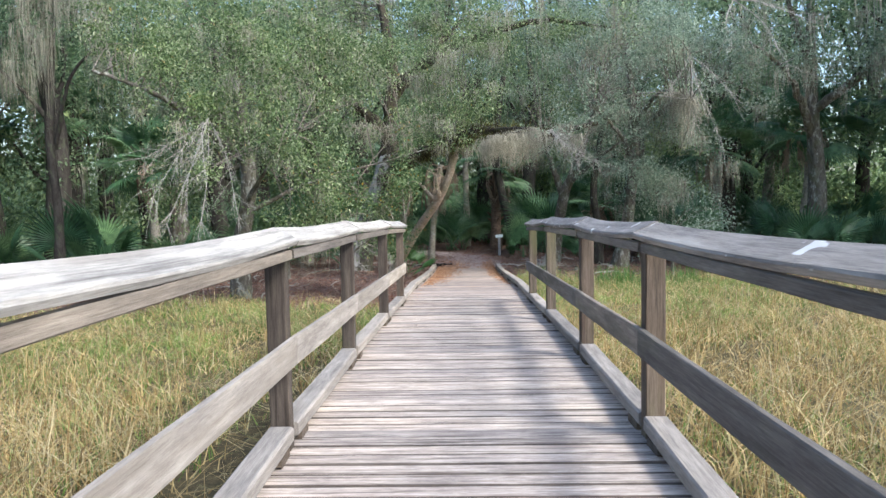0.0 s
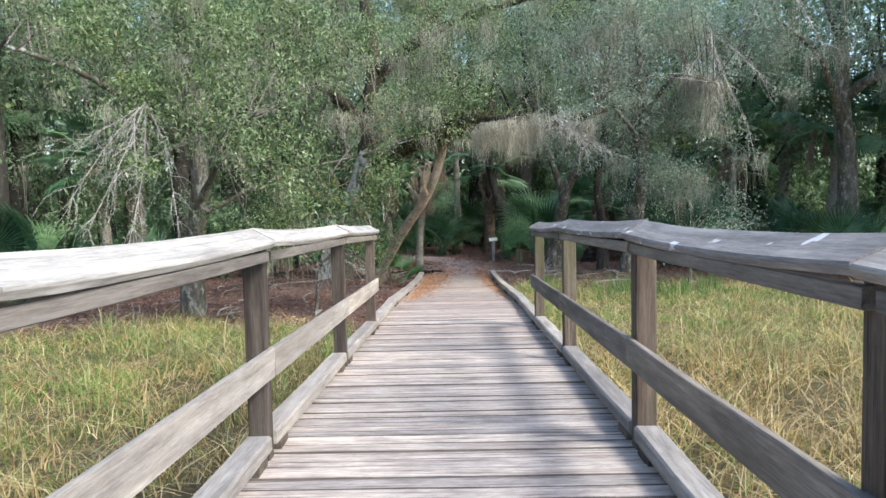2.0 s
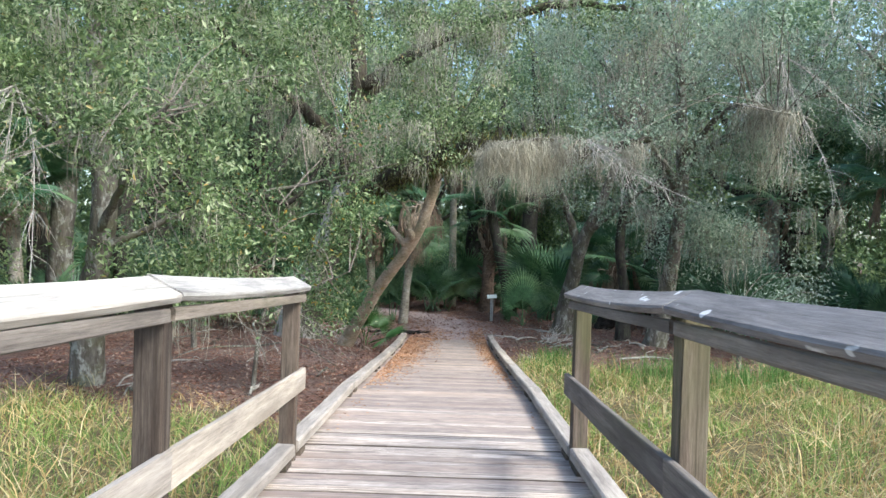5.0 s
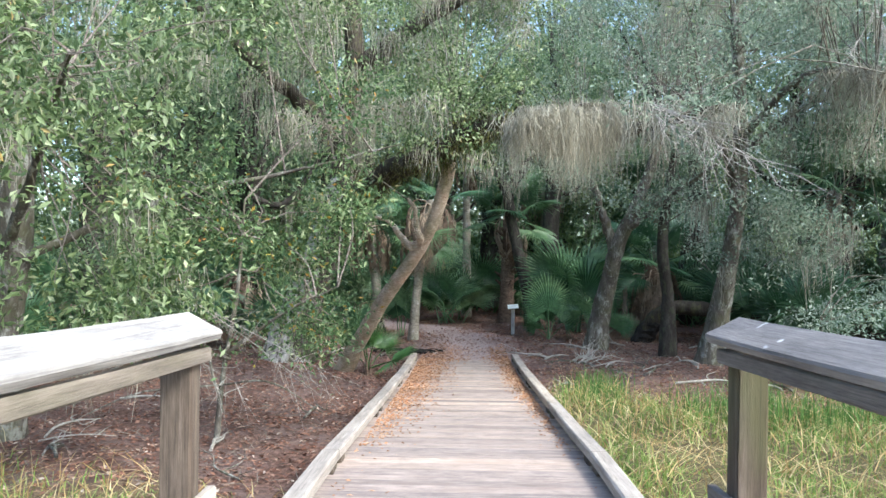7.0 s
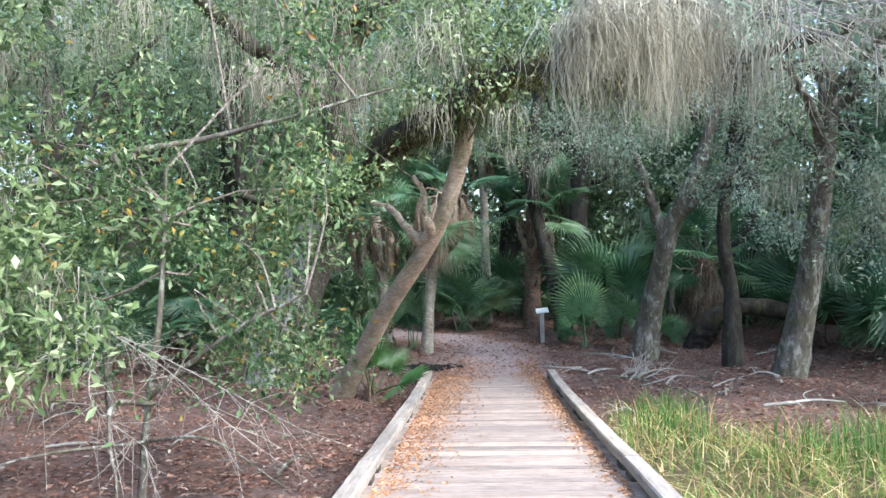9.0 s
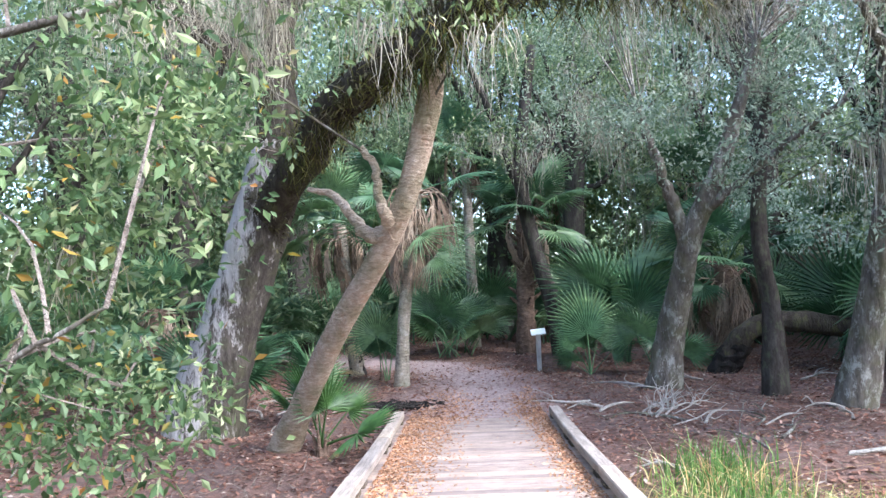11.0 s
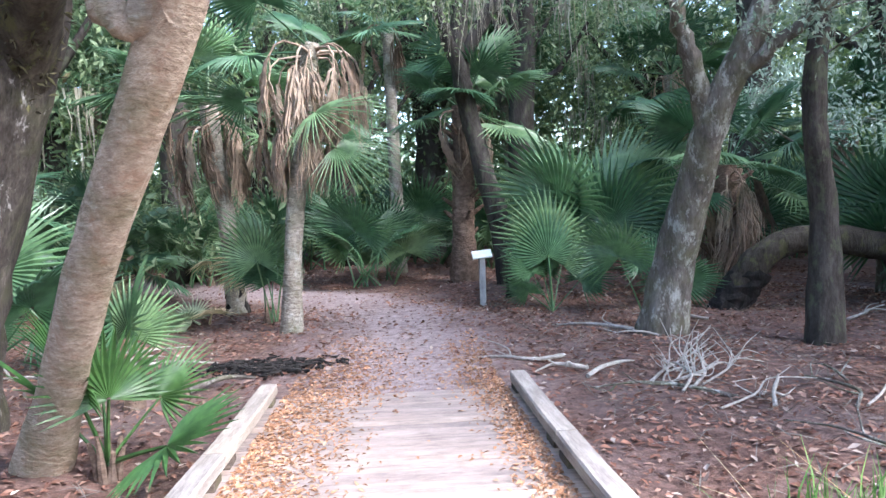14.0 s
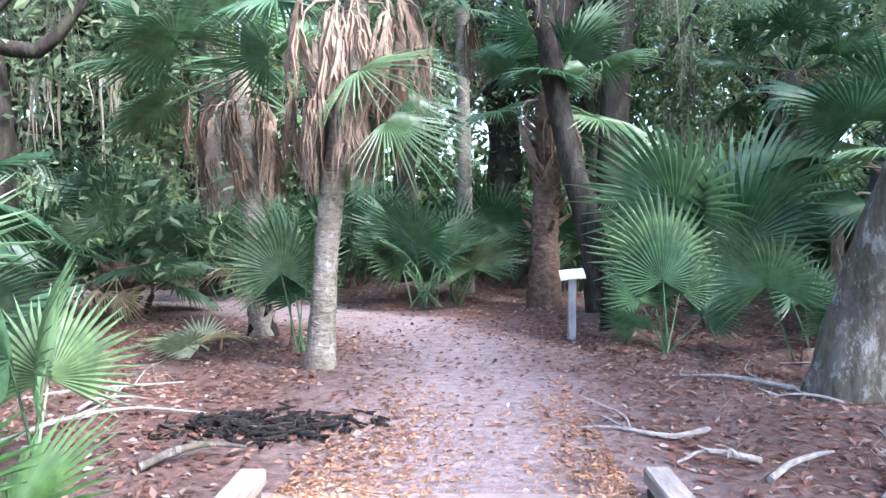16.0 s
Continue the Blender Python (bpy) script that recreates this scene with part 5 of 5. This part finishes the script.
thicket_at = []
for k in range(3600):
    x, y = rng.uniform(-34, 34), rng.uniform(16, 52)
    if y > 37.5 + 2.5 * math.sin(x * 0.4) or (abs(x) > 12.5 + 1.5 * math.sin(y * 0.7) and y > 21 + rng.uniform(-2, 2)):
        thicket_at.append((x, y, -0.9 + 5.2 * rng.random() ** 1.7))
for k in range(1000):
    thicket_at.append((rng.uniform(-17, 20), rng.uniform(38.5, 46), rng.uniform(-0.5, 6.5)))
thicket = part_np("thicket", *leaves(np.array(thicket_at), 36, 0.5, 0.28, 0.45), sunlit_thicket_leaf)
tagged(thicket, "dense thicket between the far trunks, leaves toned light as if sunlit", "undergrowth", kind="stuff")

# ---- grass ----
def scatter(n, x0, x1, y0, y1):
    return np.stack([rng.uniform(x0, x1, n), rng.uniform(y0, y1, n)], 1)


def clear_of_deck(P):
    return P[np.abs(P[:, 0] - axis_x(P[:, 1])) > 1.12]


def grassy(P):
    return P[rng.random(len(P)) < marsh_share(P[:, 0], P[:, 1])]


def lift(P):
    return np.column_stack([P, ground_z(P[:, 0], P[:, 1])])


def green_share(P):
    """How green the grass is: greener towards the forest."""
    n = 0.5 + 0.5 * np.sin(P[:, 0] * 0.8 + 2) * np.sin(P[:, 1] * 0.6 + 0.5 * P[:, 0])
    return np.clip(np.interp(P[:, 1], [2, 8, 13, 18], [0.07, 0.42, 0.82, 0.95]) + 0.4 * (n - 0.5) + np.where(P[:, 0] < 0, 0.1, -0.05), 0.03, 0.95)


def tuftiness(P):
    return 0.78 + 0.5 * np.sin(P[:, 0] * 1.1 + 0.7) * np.sin(P[:, 1] * 0.9) * 0.6 + 1.0 * np.array([noise.noise(Vector((x * 1.6, y * 1.6, 3.0))) for x, y in P])


def nearness(P):
    return np.clip((10.5 - np.abs(P[:, 0])) / 3.5, 0, 1) * np.clip((P[:, 1] + 1) / 3, 0, 1)


near = grassy(clear_of_deck(np.concatenate([scatter(88000, -10.5, 10.5, -1, 12), scatter(48000, -10, 10, 11, 21)])))
near = near[rng.random(len(near)) < nearness(near)]
wide = grassy(clear_of_deck(np.concatenate([scatter(26000, -26, 26, -6, 20)])))
wide = wide[rng.random(len(wide)) > nearness(wide)]
pick = rng.random(len(near)) < green_share(near)
wet = np.exp(-((near[:, 0] + 1.6) / 0.6) ** 2) * (near[:, 1] < 8)
thin = np.array([noise.noise(Vector((x * 0.9, y * 0.9, 9.0))) for x, y in near])
keep = (rng.random(len(near)) > wet * 0.85) & (thin + rng.normal(0, 0.12, len(near)) > -0.28)
for nm, sel, mat, h, lab in (("dry_grass", ~pick & keep, dry_grass, 0.5, "dry golden marsh grass"), ("green_grass", pick & keep, green_grass, 0.30, "yellow green marsh grass")):
    tagged(part_np(nm, *blades(lift(near[sel]) , h * tuftiness(near[sel]), 0.013, 1.1), mat), lab, "grass", kind="stuff")
flat = near[rng.random(len(near)) < 0.3]
tagged(part_np("matted_straw", *blades(lift(flat) + (0, 0, 0.1), 0.2, 0.012, 3.2), dry_grass), "flattened pale straw between the grass", "straw", kind="stuff")
tagged(part_np("marsh_grass", *blades(lift(wide), 0.5, 0.03, 0.5), dry_grass), "dry marsh grass further out", "grass", kind="stuff")


def reed_tuft(x, y, n, h, w=0.25):
    P = np.column_stack([rng.normal(x, w, n), rng.normal(y, w, n)])
    ob = part_np("reed_tuft", *shift(blades(lift(P), h, 0.014, 0.25), np.array(on_ground(x, y))), reed_green)
    ob.location = on_ground(x, y)
    return tagged(ob, "tuft of tall green reeds at the marsh edge", "reeds", "reed tufts", "stuff")


for x, y, n, h in ((4.3, 18.6, 260, 0.7), (3.75, 18.9, 160, 0.6), (5.0, 18.2, 180, 0.65), (2.75, 20.9, 240, 0.42), (2.6, 19.9, 160, 0.42), (5.9, 18.6, 200, 0.55)):
    reed_tuft(x, y, n, h)

# ---- litter ----
def flat_leaves(P, size, lift_by=0.012, slim=0.24):
    n = len(P)
    a = rng.uniform(0, 2 * math.pi, n)
    d = np.stack([np.cos(a), np.sin(a), rng.normal(0, 0.25, n)], 1)
    s = np.stack([-np.sin(a), np.cos(a), rng.normal(0, 0.3, n)], 1)
    L = (size * rng.uniform(0.5, 1.4, n))[:, None]
    c = P + np.array([0, 0, lift_by])
    V = np.stack([c - d * L / 2, c + s * L * slim + (0, 0, 0.006), c + d * L / 2, c - s * L * slim + (0, 0, 0.006)], 1)
    return V.reshape(-1, 3), np.arange(4 * n).reshape(n, 4)


P = np.concatenate([scatter(52000, -7, 8, 14.5, 30), scatter(16000, -9, 9, 28, 38)])
P = P[(rng.random(len(P)) > marsh_share(P[:, 0], P[:, 1])) & ~((np.abs(P[:, 0] - axis_x(P[:, 1])) < 1.1) & (P[:, 1] < 24.5))]
P = P[rng.random(len(P)) > 0.75 * np.clip(1.3 - trail_distance(P[:, 0], P[:, 1]), 0, 1)]
tagged(part_np("leaf_litter", *flat_leaves(lift(P), 0.062), litter_mat), "brown fallen leaves covering the forest floor", "leaf litter", kind="stuff")
y = rng.uniform(12.5, 27.0, 26000)
edge = rng.choice([-1, 1], len(y), p=[0.62, 0.38])
off = edge * (0.93 - np.abs(rng.normal(0, np.interp(y, [14, 19, 23.5, 27], [0.1, 0.2, 0.26, 0.75]) * np.where(edge < 0, 1.25, 0.6))))
keep = (np.abs(off) < 0.9) & (rng.random(len(y)) < np.clip((y - 15) / 7, 0.015, 1) * np.clip((26.6 - y - 0.6 * np.sin(off * 5)) / 2.2, 0, 1))
y, off = y[keep], off[keep]
x = axis_x(y) + off
z = np.where(y < 24.4, [deck_z(v) for v in y], ground_z(x, y))
tagged(part_np("rust_leaves", *flat_leaves(np.column_stack([x, y, z]), 0.038, 0.006), rust_mat), "rust orange oak leaves strewn along the boardwalk edges", "fallen leaves", kind="stuff")

T = np.concatenate([scatter(1900, -6, -1.0, 15.5, 28), scatter(1900, 2.2, 7, 20, 29), scatter(800, -5, 7, 25, 34)])
T = T[(trail_distance(T[:, 0], T[:, 1]) > 0.8) & (rng.random(len(T)) > marsh_share(T[:, 0], T[:, 1]))]
tagged(part_np("twig_litter", *flat_leaves(lift(T), 0.24, 0.03, 0.018), twig_wood), "thin dead twigs strewn over the leaf litter", "twigs", kind="stuff")


def stick(x, y, length, az, r, mat, fork=3, label="pale dead branch lying on leaf litter", rise=0.05, up=0.18):
    ob = thing("fallen_branch", on_ground(x, y), label, "branch", "fallen branches")
    d = np.array([math.cos(radians(az)), math.sin(radians(az)), 0])
    n = np.array([-d[1], d[0], 0])
    P0 = [d * length * f + n * rng.normal(0, 0.07) * length + np.array([0, 0, r + rise * math.sin(f * 3)]) for f in (0, 0.3, 0.65, 1)]
    line = smooth_path(P0, 14)
    g = Geo()
    tube(g, line, [r, r * 0.8, r * 0.35], 8, 0.25)
    part_np("stem", *g.arrays(), mat, ob, smooth=True)
    for k in range(fork):
        s = line[int(rng.integers(3, 12))]
        e = s + (d * 0.7 + n * rng.choice([-1, 1]) * rng.uniform(0.3, 0.8)) * length * rng.uniform(0.2, 0.45) + np.array([0, 0, rng.uniform(0.0, up) * length])
        g = Geo()
        tube(g, smooth_path([s, (s + e) / 2 + rng.normal(0, 0.05, 3) * length, e], 8), [r * 0.55, r * 0.2], 6, 0.25)
        part_np("twig", *g.arrays(), mat, ob, smooth=True)
    return ob


for k in range(8):
    stick(2.9 + rng.normal(0, 0.2), 23.7 + rng.normal(0, 0.3), rng.uniform(0.5, 1.15), rng.uniform(15, 75), rng.uniform(0.008, 0.016), pale_twig, 5, "pale dead branch in a brush pile", 0.1, 0.4)
for k in range(46):
    x, y = (rng.uniform(-5.5, -1.2), rng.uniform(15.5, 27)) if k % 2 else (rng.uniform(2.4, 6.5), rng.uniform(20.5, 27))
    stick(x, y, rng.uniform(0.4, 1.3), rng.uniform(0, 180), rng.uniform(0.008, 0.022), pale_twig if k % 3 else grey_bark, 2)
stick(2.0, 11.3, 0.8, 20, 0.05, grey_bark, 1, "weathered log in the marsh beside the boardwalk")
stick(-0.95, 24.5, 0.6, 35, 0.028, grey_bark, 0, "pale split log at the boardwalk end")
stick(2.35, 24.3, 0.7, 30, 0.02, pale_twig, 0, "pale stick at the boardwalk end")
duff = Geo()
for k in range(170):
    c = np.array([rng.normal(0, 0.3), rng.normal(0, 0.16), 0.0])
    tube(duff, [c, c + (rng.normal(0, 0.06), rng.normal(0, 0.06), 0.03), c + (rng.normal(0, 0.07), rng.normal(0, 0.07), rng.uniform(0.01, 0.05))], [0.016, 0.014, 0.006], 5, 0.3)
ob = part_np("charred_debris", *duff.arrays(), burnt_bark)
ob.location = on_ground(-0.5, 25.4)
tagged(ob, "low heap of charred black debris beside the trail", "debris")

# ---- sign ----
sign = thing("trail_sign", on_ground(2.18, 29.1), "small slanted trail sign on a pale wooden post", "sign")
pm = board_mesh("sign_post", 0.92, 0.085, 0.085, white_wood, 0, 5, 0.006, 4)
lay("post", pm, between((0, 0, -0.2), (0.0, 0, 0.72), (0, 1, 0)), sign)
plate = board_mesh("plate", 0.28, 0.2, 0.02, sign_mat, 0, 6, 0.004, 2)
lay("plate", plate, Matrix.Translation((0.0, -0.02, 0.75)) @ pose(0, 0, 0, 28, 0, 0) @ pose(0, 0, 0, 0, -6, 0), sign, "pale blank plate tilted to the walker")
stump = thing("dark_stump", on_ground(2.72, 29.7), "small blackened stump beside the sign", "stump")
sg = Geo()
tube(sg, [(0, 0, -0.1), (0.0, 0, 0.1), (-0.04, 0.02, 0.3)], [0.13, 0.09, 0.05], 8, 0.3)
part_np("trunk", *sg.arrays(), burnt_bark, stump)

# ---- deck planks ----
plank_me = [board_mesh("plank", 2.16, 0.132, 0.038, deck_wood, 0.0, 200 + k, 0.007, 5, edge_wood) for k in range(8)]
dusty_me = [board_mesh("plank", 2.16, 0.1405, 0.038, dusty_wood, 0.0, 300 + k, 0.002, 5) for k in range(8)]
y, k = -4.0, 0
while y < 24.2:
    r = random.Random(900 + k)
    slope = math.degrees(math.atan2(deck_z(y + 0.2) - deck_z(y - 0.2), 0.4))
    m = Matrix.Translation((axis_x(y) + r.uniform(-0.012, 0.012), y, deck_z(y) - 0.019 + (r.uniform(-0.006, 0.003) if y < 12 else r.uniform(-0.002, 0.001)))) @ pose(0, 0, 0, slope + r.uniform(-1.2, 1.2) * (1 if y < 12 else 0.3), r.uniform(-0.1, 0.1), -1.78 + r.uniform(-0.15, 0.15) + (180 if k % 3 == 0 else 0))
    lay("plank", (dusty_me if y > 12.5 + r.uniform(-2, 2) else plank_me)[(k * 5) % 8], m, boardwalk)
    y += 0.1425
    k += 1
for side in (-1, 1):
    for y0, y1 in zip((-4, 4, 9, 14, 17.5), (4, 9, 14, 17.5, 20)):
        a, b = deck_at(side * 0.85, y0, -0.14), deck_at(side * 0.85, y1, -0.14)
        lay("joist", board_mesh("joist", 1, 0.05, 0.18, post_wood, 0, 31, 0.004), between(a, b) @ Matrix.Diagonal(((b - a).length, 1, 1, 1)), boardwalk)
